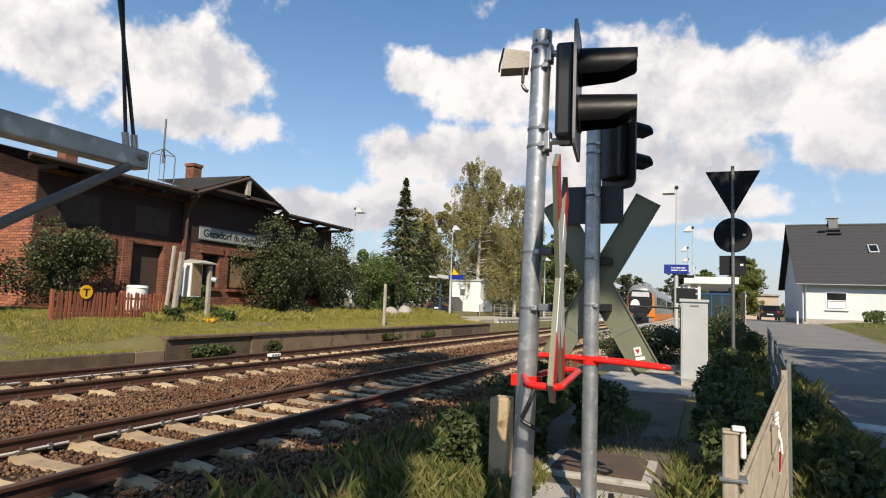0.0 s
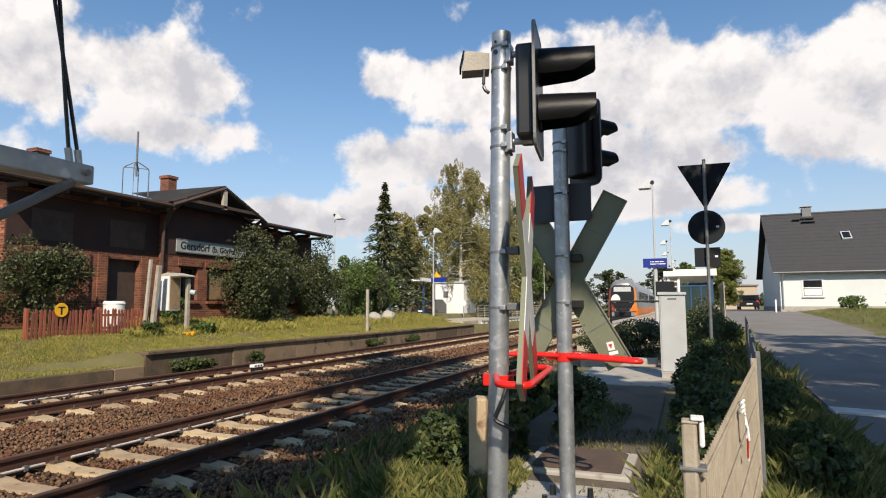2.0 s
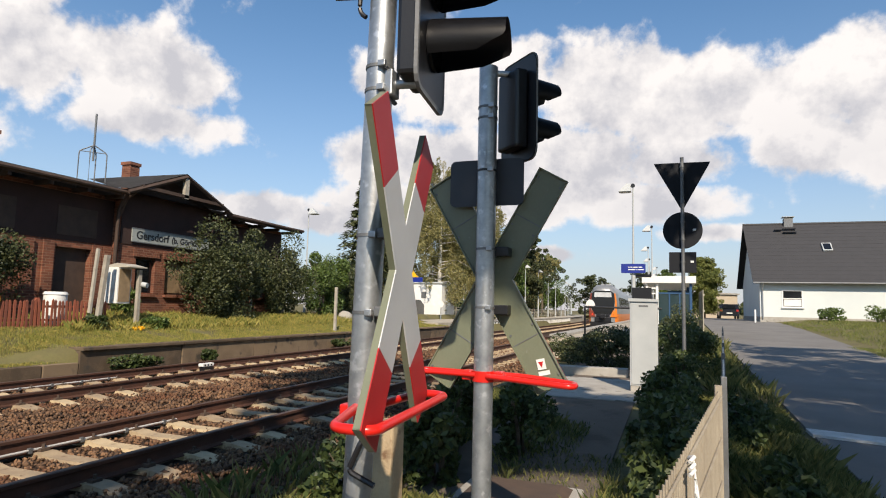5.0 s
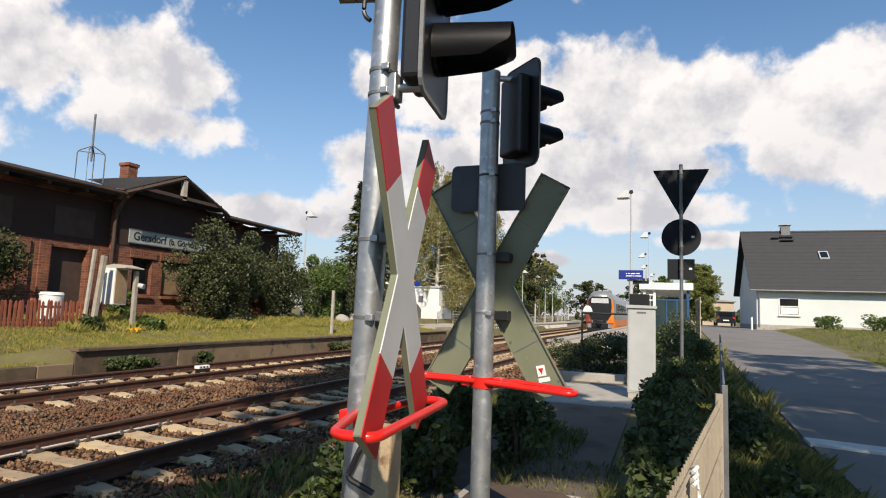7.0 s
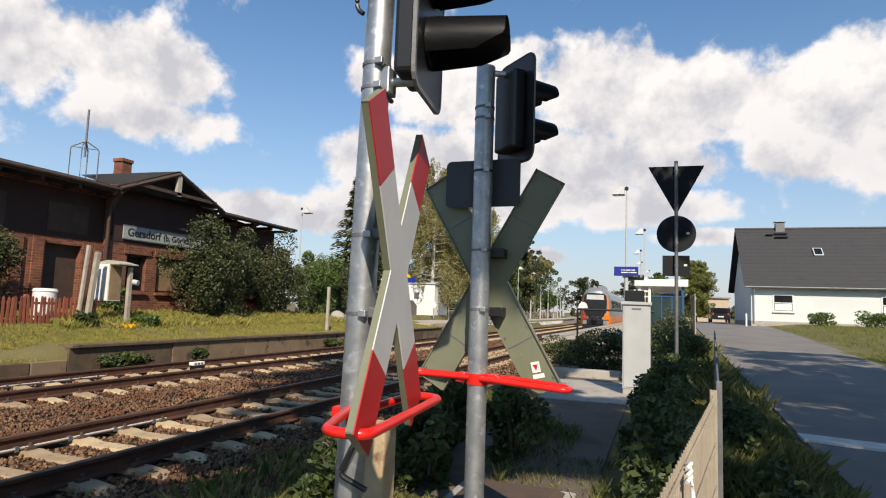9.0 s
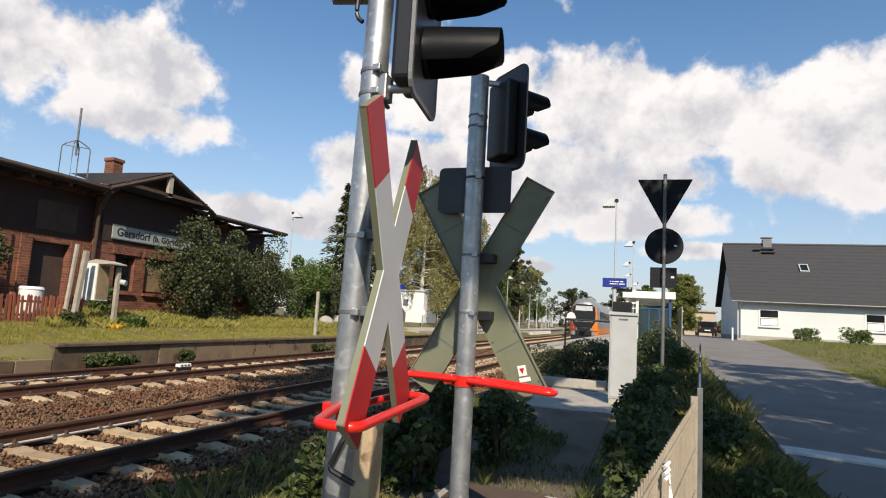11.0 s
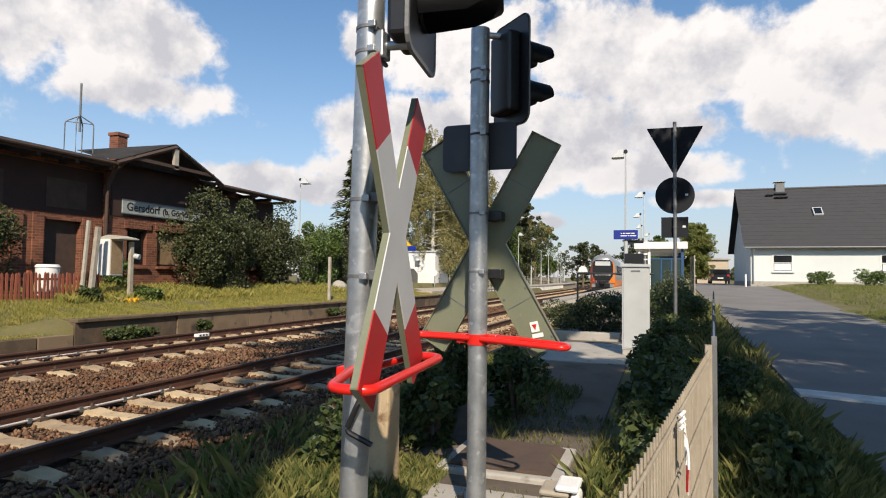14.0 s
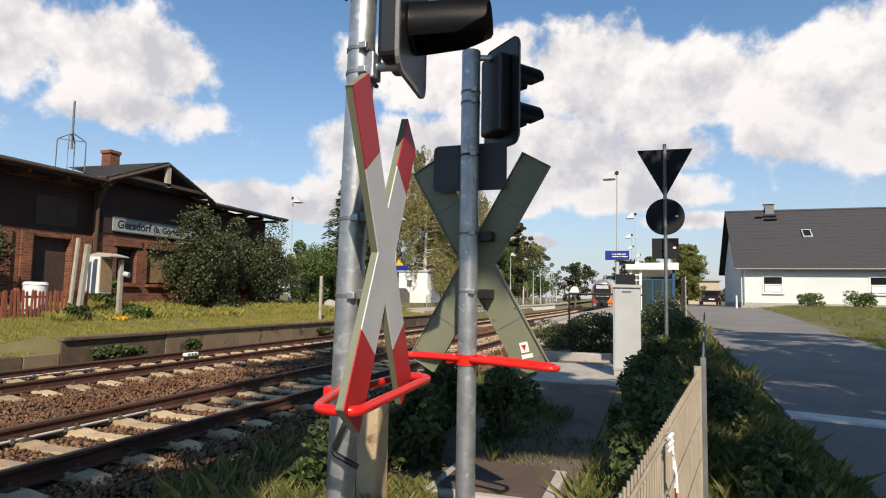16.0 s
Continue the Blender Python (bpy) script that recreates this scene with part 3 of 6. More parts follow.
def ballast():
    rng = np.random.default_rng(4)
    base = np.array([(1, 0, 0), (-1, 0, 0), (0, 1, 0), (0, -1, 0), (0, 0, 1), (0, 0, -1)], dtype=float)
    tri = np.array([(0, 2, 4), (2, 1, 4), (1, 3, 4), (3, 0, 4), (2, 0, 5), (1, 2, 5), (3, 1, 5), (0, 3, 5)])
    P = []
    for x0, x1, y0, y1, per, size in ((-5.9, 2.1, 2.2, 9, 420, 0.027), (-5.9, 2.3, 9, 16, 200, 0.034), (-5.9, 2.3, 16, 34, 70, 0.045), (1.4, 3.3, 1.5, 8, 260, 0.03)):
        k = int((x1 - x0) * (y1 - y0) * per)
        q = np.stack([rng.uniform(x0, x1, k), rng.uniform(y0, y1, k), np.zeros(k), rng.uniform(0.6, 1.35, k) * size], -1)
        P.append(q)
    P = np.concatenate(P)
    x, y = P[:, 0], P[:, 1]
    keep = np.ones(len(P), bool)
    z = np.full(len(P), -0.215)
    for cx in (0, -4.53):
        d = np.abs(x - cx)
        for r in (-0.7525, 0.7525):
            keep &= np.abs(x - cx - r) > 0.1
        on = (d < 1.22) & (np.abs(((y - 1.0 + 0.31) % 0.62) - 0.31) < 0.12)
        keep &= ~(on & (rng.uniform(0, 1, len(P)) > np.where(d > 0.84, 0.5, 0.06)))
    z = z + rng.uniform(-0.02, 0.025, len(P)) + 0.03 * smoothstep(1.3, 1.9, np.minimum(np.abs(x), np.abs(x + 4.53)))
    z = z + 0.03 * smoothstep(1.0, 1.25, np.abs(x)) * (1 - smoothstep(1.5, 1.9, np.abs(x)))
    z = np.maximum(z, np.where(x > 1.9, ground_z(x, y) + 0.005, -9))
    P, z = P[keep], z[keep]
    n = len(P)
    s = P[:, 3][:, None, None] * rng.uniform(0.55, 1.25, (n, 6, 1))
    a = rng.normal(size=(n, 4))
    a /= np.linalg.norm(a, axis=1)[:, None]
    w, i, j, k = a.T
    R = np.stack([1 - 2 * (j * j + k * k), 2 * (i * j - k * w), 2 * (i * k + j * w), 2 * (i * j + k * w), 1 - 2 * (i * i + k * k), 2 * (j * k - i * w), 2 * (i * k - j * w), 2 * (j * k + i * w), 1 - 2 * (i * i + j * j)], -1).reshape(n, 3, 3)
    V = np.einsum("nab,vb->nva", R, base) * s + np.stack([P[:, 0], P[:, 1], z], -1)[:, None, :]
    F = tri[None] + (np.arange(n) * 6)[:, None, None]
    ob = from_arrays("ballast", V.reshape(-1, 3), F.reshape(-1, 3), STONE)
    tagged(ob, "brown crushed stone ballast between the rails", "ballast", kind="stuff")
    bed = bmesh.new()
    rows = []
    for yy in np.linspace(-8, 190, 80):
        o = float(track_x(yy))
        rows.append([bed.verts.new(p) for p in ((-5.9 + o, yy, -0.228), (-2.3 + o, yy, -0.215), (1.9 + o, yy, -0.222))])
    for r, q in zip(rows, rows[1:]):
        for k in range(2):
            bed.faces.new((r[k], r[k + 1], q[k + 1], q[k]))
    bmesh.ops.solidify(bed, geom=bed.faces[:], thickness=0.004)
    tagged(finish(bed, "ballast_bed", BED), "dark brown gravel bed under the tracks", "gravel bed", kind="structure")


ballast()


# ---- plants ----
def blades(name, areas, label, material=GRASS, category="grass", seed=1, thin=1.0):
    """Grass: bent blades of three corners each, in tufts."""
    rng = np.random.default_rng(seed)
    V, F, base = [], [], 0
    for x0, x1, y0, y1, per, h in areas:
        k = int((x1 - x0) * (y1 - y0) * per)
        cx, cy = rng.uniform(x0, x1, k), rng.uniform(y0, y1, k)
        tuft = np.array([noise.noise((a * 1.3, b * 1.3, seed)) for a, b in zip(cx, cy)])
        keep = tuft > -0.35 + rng.uniform(-0.3, 0.3, k)
        cx, cy, tuft = cx[keep], cy[keep], tuft[keep]
        k = len(cx)
        hh = h * rng.uniform(0.4, 1.2, k) * (1 + 0.8 * tuft)
        a = rng.uniform(0, 2 * np.pi, k)
        w = (0.002 + 0.008 * h) * thin
        z = ground_z(cx, cy)
        lean = rng.normal(0, 0.35, (k, 2)) * hh[:, None]
        p0 = np.stack([cx - w * np.cos(a), cy - w * np.sin(a), z - 0.02], -1)
        p1 = np.stack([cx + w * np.cos(a), cy + w * np.sin(a), z - 0.02], -1)
        p2 = np.stack([cx + 0.35 * lean[:, 0] + w * 0.6 * np.cos(a), cy + 0.35 * lean[:, 1] + w * 0.6 * np.sin(a), z + hh * 0.6], -1)
        p3 = np.stack([cx + lean[:, 0], cy + lean[:, 1], z + hh], -1)
        V.append(np.stack([p0, p1, p2, p3], 1).reshape(-1, 3))
        i = base + 4 * np.arange(k)[:, None]
        F.append(np.concatenate([i + [[0, 1, 2]], i + [[0, 2, 3]]], 0))
        base += 4 * k
    ob = from_arrays(name, np.concatenate(V), np.concatenate(F), material)
    return tagged(ob, label, category, kind="stuff")


def leaf_cloud(rng, n, centre, radii, size, clumps=14, hollow=0.35, stretch=1.0, bottom=-1.0):
    """Leaves gathered in clumps over a lumpy body: corners and faces."""
    c = rng.normal(size=(clumps, 3))
    c /= np.linalg.norm(c, axis=1)[:, None]
    c *= rng.uniform(0.35, 0.9, (clumps, 1))
    c[:, 2] = np.maximum(c[:, 2], bottom)
    pick = rng.integers(0, clumps, n)
    spread = rng.uniform(0.22, 0.42, clumps)[pick]
    d = rng.normal(size=(n, 3))
    d /= np.linalg.norm(d, axis=1)[:, None]
    p = c[pick] + d * (spread * rng.uniform(hollow, 1.15, n) ** 0.5)[:, None]
    p = p * np.array(radii) + np.array(centre)
    s = size * rng.uniform(0.55, 1.35, n)
    u = rng.normal(size=(n, 3))
    u /= np.linalg.norm(u, axis=1)[:, None]
    v = np.cross(u, rng.normal(size=(n, 3)))
    v /= np.linalg.norm(v, axis=1)[:, None]
    u *= s[:, None]
    v *= (s * 0.55)[:, None]
    V = np.stack([p - u, p - 0.1 * u + v, p + u * stretch, p - 0.1 * u - v], 1).reshape(-1, 3)
    F = np.arange(n * 4).reshape(-1, 4)
    return V, F


def shrub(name, label, x, y, radii, n, size=0.06, material=BUSH, category="shrub", seed=1, clumps=16, z=None, group=""):
    rng = np.random.default_rng(seed)
    gz = float(ground_z(x, y)) if z is None else z
    t = thing(name, label, category, group, at=(x, y, gz))
    for k in range(6):
        a = rng.uniform(0, 2 * math.pi)
        r = rng.uniform(0.2, 0.6)
        bm = tube([(0.05 * math.cos(a), 0.05 * math.sin(a), -0.05), (0.3 * r * radii[0] * math.cos(a), 0.3 * r * radii[1] * math.sin(a), radii[2] * 0.7), (r * radii[0] * math.cos(a), r * radii[1] * math.sin(a), radii[2] * 1.5)], 0.02 + 0.012 * radii[2], None, 5, 0.006)
        part("stem", bm, BARK, t)
    V, F = leaf_cloud(rng, n, (0, 0, radii[2] * 0.95), radii, size, clumps, bottom=-0.85)
    V[:, 2] = np.maximum(V[:, 2], 0.0 + 0.02 * rng.uniform(0, 1, len(V)))
    ob = from_arrays("leaves", V, F, material, t)
    return t


def tree(name, label, x, y, height, spread, n, size=0.12, material=BIRCH, bark=BARK, seed=1, trunk=0.16, low=0.25, droop=0.0, category="tree", z=None, limbs=22, clumps=4):
    rng = np.random.default_rng(seed)
    gz = float(ground_z(x, y)) if z is None else z
    t = thing(name, label, category, at=(x, y, gz))
    bm = bmesh.new()
    lean = rng.normal(0, 0.02, 2) * height
    axis = [Vector((lean[0] * k * k, lean[1] * k * k, -0.2 + (height * 0.95 + 0.2) * k)) for k in np.linspace(0, 1, 7)]
    tube(axis, trunk, bm, 8, 0.02)
    part("trunk", bm, bark, t)
    bl = bmesh.new()
    Vs, Fs, base = [], [], 0
    for k in range(limbs):
        h = low + (0.97 - low) * (k + rng.uniform(0, 1)) / limbs
        reach = spread * (0.35 + 0.65 * math.sin(math.pi * min(1, (h - low) / (1 - low) * 0.75 + 0.22))) * rng.uniform(0.65, 1.1)
        a = rng.uniform(0, 2 * math.pi)
        p0 = Vector((lean[0] * h * h, lean[1] * h * h, height * h * 0.95))
        p2 = p0 + Vector((reach * math.cos(a), reach * math.sin(a), reach * (0.35 - droop)))
        p1 = (p0 + p2) / 2 + Vector((0, 0, 0.18 * reach))
        tube([p0, p1, p2], trunk * 0.32 * (1.1 - h), bl, 5, 0.01)
        m = n // limbs
        for f in (0.55, 1.0):
            q = p0.lerp(p2, f) + Vector((0, 0, 0.1 * reach - droop * 0.6))
            rr = (reach * (0.34 if f < 1 else 0.27) + 0.22) * (1.0 if droop > 0.3 else 1.35)
            V, F = leaf_cloud(rng, m // 2, q, (rr, rr, rr * (0.75 + 2.2 * droop)), size, clumps)
            Vs.append(V)
            Fs.append(F + base)
            base += len(V)
    part("limbs", bl, bark, t)
    from_arrays("crown", np.concatenate(Vs), np.concatenate(Fs), material, t)
    return t


def spruce(name, label, x, y, height, spread, n, seed=1):
    rng = np.random.default_rng(seed)
    gz = float(ground_z(x, y))
    t = thing(name, label, "tree", at=(x, y, gz))
    part("trunk", tube([(0, 0, -0.2), (0, 0, height)], 0.13, None, 8, 0.015), BARK, t)
    k = n
    h = rng.uniform(0.06, 1, k) ** 0.8
    tier = np.round(h * 13) / 13 + rng.normal(0, 0.014, k)
    r = spread * (1 - tier) * rng.uniform(0.12, 1.0, k) * (1 + 0.2 * np.sin(13 * tier)) + 0.06
    a = rng.integers(0, 7, k) / 7 * 2 * np.pi + np.round(h * 13) * 2.4 + rng.normal(0, 0.2, k)
    p = np.stack([r * np.cos(a), r * np.sin(a), tier * height - 0.18 * r + rng.normal(0, 0.05, k)], -1)
    out = np.stack([np.cos(a), np.sin(a), rng.normal(-0.25, 0.3, k)], -1)
    side = np.stack([-np.sin(a), np.cos(a), rng.normal(0, 0.5, k)], -1)
    s = 0.16 * rng.uniform(0.6, 1.3, k)[:, None]
    V = np.stack([p - out * s, p + side * s * 0.3, p + out * s, p - side * s * 0.3], 1).reshape(-1, 3)
    from_arrays("needles", V, np.arange(4 * k).reshape(-1, 4), SPRUCE, t)
    return t


# ---- level crossing posts ----
def band(parent, x, y, z, r=0.051, h=0.012, mat_=None):
    x = x + (0.021 * (z - 2.1) if parent.name == "crossing_signal_post" else 0)
    part("clamp_screw", box(x + 0.02, x + 0.05, y - r - 0.012, y - r + 0.008, z - 0.012, z + 0.012, bevel=0.003), ZINC, parent)
    return part("clamp", tube([(x, y, z - h / 2), (x, y, z + h / 2)], r + 0.003, seg=20), mat_ or DARKZINC, parent, "thin steel clamp band", smooth=True)


def post(parent, x, y, z0, z1, r=0.051):
    bm = tube([(x, y, z0), (x, y, z1)], r, seg=28, caps=True)
    return part("pole", bm, ZINC, parent, "mottled galvanised steel tube", smooth=True)


def signal_head(parent, m, lit=False):
    """Two-lamp crossing signal. Its face looks along local +x; origin at the centre of the board."""
    def put(name, bm, material, label="", smooth=False):
        bm.transform(m)
        return part(name, bm, material, parent, label, smooth)
    put("board", slab(rounded(0.44, 0.74, 0.07), "x", -0.006, 0.006), BLACK, "black contrast board with a pale rim")
    rim = bmesh.new()
    o, i = rounded(0.46, 0.76, 0.075), rounded(0.42, 0.72, 0.06)
    a = [rim.verts.new((0.008, *q)) for q in o]
    b = [rim.verts.new((0.008, *q)) for q in i]
    c = [rim.verts.new((-0.008, *q)) for q in o]
    for k in range(len(a)):
        j = (k + 1) % len(a)
        rim.faces.new((a[k], a[j], b[j], b[k]))
        rim.faces.new((a[k], a[j], c[j], c[k]))
    put("rim", rim, RIM, "grey metal rim")
    put("housing", box(-0.115, -0.007, -0.13, 0.13, -0.29, 0.27, bevel=0.02), BLACK)
    for z in (0.14, -0.14):
        v = bmesh.new()
        rings = []
        n = 26
        for x, r, cut in ((0.012, 0.125, 0), (0.15, 0.118, 0.0), (0.33, 0.108, 0.0)):
            ring = []
            for k in range(n + 1):
                t = radians(-30 + 240 * k / n)
                ring.append(v.verts.new((x - (0.12 if x > 0.3 else 0.05 if x > 0.1 else 0) * max(0, -math.sin(t)) * 2.0, r * math.cos(t), z + r * math.sin(t))))
            rings.append(ring)
        for p, q in zip(rings, rings[1:]):
            for k in range(n):
                v.faces.new((p[k], p[k + 1], q[k + 1], q[k]))
        bmesh.ops.solidify(v, geom=v.faces[:], thickness=0.006)
        put("visor", v, BLACK, smooth=True)
        put("lens", tube([(0.01, 0, z), (0.025, 0, z)], 0.1, seg=24), DARKGLASS, "unlit dark lens", smooth=True)


def cross_outline(theta, half, w):
    """The twelve corners of a diagonal cross in the local y-z plane, anticlockwise."""
    c, sn = math.cos(theta), math.sin(theta)
    right, top = w / 2 / sn, w / 2 / c
    ends = []
    for d in ((c, sn), (-c, sn), (-c, -sn), (c, -sn)):
        n = (-d[1], d[0])
        ends.append([(half * d[0] - w / 2 * n[0], half * d[1] - w / 2 * n[1]), (half * d[0] + w / 2 * n[0], half * d[1] + w / 2 * n[1])])
    return [(right, 0), *ends[0], (0, top), *ends[1], (-right, 0), *ends[2], (0, -top), *ends[3]]


def saltire(parent, m, width, height, arm=0.17):
    """White and red diagonal cross folded from one sheet. Its face looks along local +x."""
    theta = math.atan2(height, width)
    half = (math.hypot(width, height) - arm * 0.75) / 2
    red = half * 0.43
    outline = cross_outline(theta, half, arm)
    for p, q in zip(outline, outline[1:] + outline[:1]):
        u = Vector((q[0] - p[0], q[1] - p[1])).normalized()
        n = Vector((-u.y, u.x)) * 0.006
        fl = slab([p, q, (q[0] + n.x, q[1] + n.y), (p[0] + n.x, p[1] + n.y)], "x", -0.024, -0.0022)
        fl.transform(m)
        part("edge_flange", fl, GREENBACK, parent, "folded edge of the cross arm")
    back = slab(cross_outline(theta, half - 0.003, arm - 0.006), "x", -0.012, -0.004)
    back.transform(m)
    part("cross_back", back, GREENBACK, parent, "green-grey enamelled back")
    for k, d in enumerate(((1, 1), (-1, 1), (-1, -1), (1, -1))):
        u = Vector((d[0] * math.cos(theta), d[1] * math.sin(theta)))
        n = Vector((-u.y, u.x))

        def patch(u0, u1, x0, x1, w):
            bm = slab([tuple(u * a + n * b * w / 2) for a, b in ((u0, -1), (u1, -1), (u1, 1), (u0, 1))], "x", x0, x1)
            bm.transform(m)
            return bm
        part("red_end", patch(half - red + 0.001, half, -0.002, 0.002, arm), REDSIGN, parent, "red end")
        part("seam", patch(half - red - 0.004, half - red + 0.001, -0.0145, -0.0115, arm - 0.012), DARKZINC, parent, "thin dark joint line")
        for a in (half - 0.05, half - red - 0.06):
            for b in (-1, 1):
                p = u * a + n * b * (arm / 2 - 0.02)
                rv = tube([(-0.018, p.x, p.y), (-0.011, p.x, p.y)], 0.006, seg=8)
                rv.transform(m)
                part("rivet", rv, DARKZINC, parent)
    face = slab(cross_outline(theta, half - red, arm), "x", -0.002, 0.002)
    face.transform(m)
    part("cross_face", face, WHITESIGN, parent, "white face")


P1, P2 = (4.775, 3.06), (4.88, 4.175)
G1 = 0.18


def turned(x, y, z, a):
    return pose(x, y, z, 0, 0, a)


def hoop(parent, corners, r=0.016):
    return part("guard_bar", tube(bend(corners, 0.055), r, seg=12), REDPAINT, parent, "bright red guard bar", smooth=True)


def front_post():
    t = thing("crossing_signal_post", "galvanised crossing post with black signal, cross board and red guard bar", "crossing signal")
    x, y = P1
    part("pole", tube([(x - 0.04, y, G1), (x + 0.018, y, 2.92)], 0.051, seg=28), ZINC, t, "mottled galvanised steel tube", smooth=True)
    for z in (2.84, 2.72, 2.4, 2.31, 1.765, 1.485):
        band(t, x, y, z)
    part("clamp", tube([(x, y, 1.1), (x, y, 1.15)], 0.057, seg=20), REDPAINT, t, "red clamp", smooth=True)
    part("clamp", box(x - 0.095, x - 0.045, y - 0.03, y + 0.03, 1.095, 1.155, bevel=0.006), REDPAINT, t, "red clamp lug")
    for z in (2.8, 2.335):
        part("bracket", tube([(x + 0.04, y, z), (x + 0.17, y + 0.02, z)], 0.017, seg=10), ZINC, t, smooth=True)
        part("bracket", box(x + 0.04, x + 0.075, y - 0.035, y + 0.035, z - 0.05, z + 0.05, bevel=0.006), ZINC, t)
        for dz in (-0.055, 0.055):
            part("bolt", tube([(x + 0.05, y - 0.05, z + dz), (x + 0.05, y + 0.05, z + dz)], 0.009, seg=6), DARKZINC, t)
    for z in (2.86, 2.805):
        part("hole_plug", tube([(x, y - 0.054, z), (x, y - 0.04, z)], 0.013 if z < 2.85 else 0.007, seg=10), BLACK, t)
    signal_head(t, turned(x + 0.20, y + 0.03, 2.585, 7) @ Matrix.Diagonal((0.88, 0.86, 0.86, 1)))
    saltire(t, turned(x + 0.16, y - 0.065, 1.63, 8.2), 0.71, 1.13)
    for z in (1.77, 1.49):
        part("cross_bracket", box(x + 0.04, x + 0.105, y - 0.05, y + 0.03, z - 0.018, z + 0.018, bevel=0.004), DARKZINC, t)
    hoop(t, [(x - 0.02, y - 0.045, 1.15), (x + 0.1, y - 0.41, 1.155), (x + 0.235, y - 0.41, 1.155), (x + 0.17, y + 0.37, 1.155), (x + 0.05, y + 0.39, 1.155), (x + 0.025, y + 0.04, 1.15)])
    # small floodlight-like camera box with a grey hood
    m = turned(x - 0.13, y, 2.77, 20)
    b = slab([(-0.07, -0.05), (0.075, -0.04), (0.075, 0.045), (-0.05, 0.06)], "y", -0.055, 0.055)
    b.transform(m)
    part("sensor_box", b, SENSOR, t, "beige-grey radar sensor box")
    b = box(-0.076, -0.066, -0.05, 0.05, -0.045, 0.05)
    b.transform(m @ pose(0, 0, 0, 0, 12, 0))
    part("sensor_window", b, DARKGLASS, t)
    part("cable", tube(bend([(x - 0.07, y - 0.03, 2.73), (x - 0.075, y - 0.03, 2.62), (x - 0.045, y - 0.03, 2.6)], 0.03), 0.009, seg=8), BLACK, t, smooth=True)
    part("cable_hook", tube(bend([(x + 0.03, y - 0.035, 1.09), (x + 0.02, y - 0.07, 1.04), (x - 0.025, y - 0.075, 0.94), (x + 0.075, y - 0.07, 0.9)], 0.025), 0.0105, seg=8), BLACK, t, "black cable end", smooth=True)
    # footing
    part("base_plate", box(x - 0.14, x + 0.14, y - 0.14, y + 0.14, G1, G1 + 0.02, bevel=0.004), DARKZINC, t)
    return t


def rear_post():
    t = thing("crossing_signal_post", "galvanised post with a signal and a cross board seen from behind", "crossing signal")
    x, y = P2
    post(t, x, y, G1, 2.83)
    for z in (2.6, 2.54, 2.25, 1.825, 1.515):
        band(t, x, y, z, mat_=BLACK if z == 2.25 else None)
    part("clamp", tube([(x, y, 1.13), (x, y, 1.185)], 0.058, seg=20), REDPAINT, t, "red clamp", smooth=True)
    signal_head(t, turned(x + 0.15, y + 0.1, 2.60, 47) @ Matrix.Diagonal((0.7, 0.74, 0.78, 1)))
    part("bracket", tube([(x, y, 2.8), (x + 0.12, y + 0.06, 2.8)], 0.017, seg=10), ZINC, t, smooth=True)
    pl = slab(rounded(0.42, 0.26, 0.03), "x", 0.0, 0.004)
    pl.transform(turned(x - 0.02, y + 0.062, 2.2, 90))
    part("sign_plate", pl, PLATEBACK, t, "dark grey back of a small plate")
    saltire(t, turned(x + 0.025, y + 0.115, 1.67, 88), 0.71, 1.24, arm=0.175)
    for z in (1.82, 1.51):
        part("cross_bracket", box(x + 0.03, x + 0.12, y + 0.02, y + 0.1, z - 0.03, z + 0.02, bevel=0.004), BLACK, t)
    hoop(t, [(x + 0.03, y - 0.045, 1.162), (x + 0.49, y - 0.17, 1.15), (x + 0.49, y - 0.05, 1.15), (x + 0.2, y + 0.05, 1.162), (x + 0.03, y + 0.045, 1.165)], 0.015)
    hoop(t, [(x - 0.03, y + 0.04, 1.165), (x - 0.37, y + 0.1, 1.165), (x - 0.42, y - 0.03, 1.165), (x - 0.3, y - 0.01, 1.165), (x - 0.03, y - 0.04, 1.165)], 0.014)
    for dx in (-0.085, 0.085):
        part("clamp_lug", box(x + dx - 0.025, x + dx + 0.025, y - 0.03, y + 0.04, 1.135, 1.185, bevel=0.006), REDPAINT, t, "red clamp lug")
    for name, pts, lo, material, lab in (("sticker", [(-0.022, 0.005), (0.022, 0.005), (0.022, 0.06), (-0.022, 0.06)], 0.0985, WHITE, "small white sticker"), ("sticker", [(-0.014, 0.046), (0.014, 0.046), (0.0, 0.014)], 0.0975, REDSIGN, "small red triangle"),
                                         ("sticker", [(-0.024, -0.026), (0.036, -0.026), (0.036, -0.004), (-0.024, -0.004)], 0.0985, WHITE, "small white sticker")):
        bm = slab(pts, "y", lo - 0.11, 0.0)
        bm.transform(Matrix.Translation((x + 0.295, y + 0.1, 1.195)) @ Matrix.Rotation(radians(-14), 4, "Y"))
        part(name, bm, material, t, lab)
    part("base_plate", box(x - 0.17, x + 0.17, y - 0.17, y + 0.17, G1 + 0.02, G1 + 0.045, bevel=0.004), ZINC, t)
    for sx in (-1, 1):
        for sy in (-1, 1):
            part("bolt_cap", tube([(x + sx * 0.125, y + sy * 0.125, G1 + 0.04), (x + sx * 0.125, y + sy * 0.125, G1 + 0.11)], 0.022, seg=10, r_end=0.018), BLACK, t, "black plastic bolt cap")
    return t


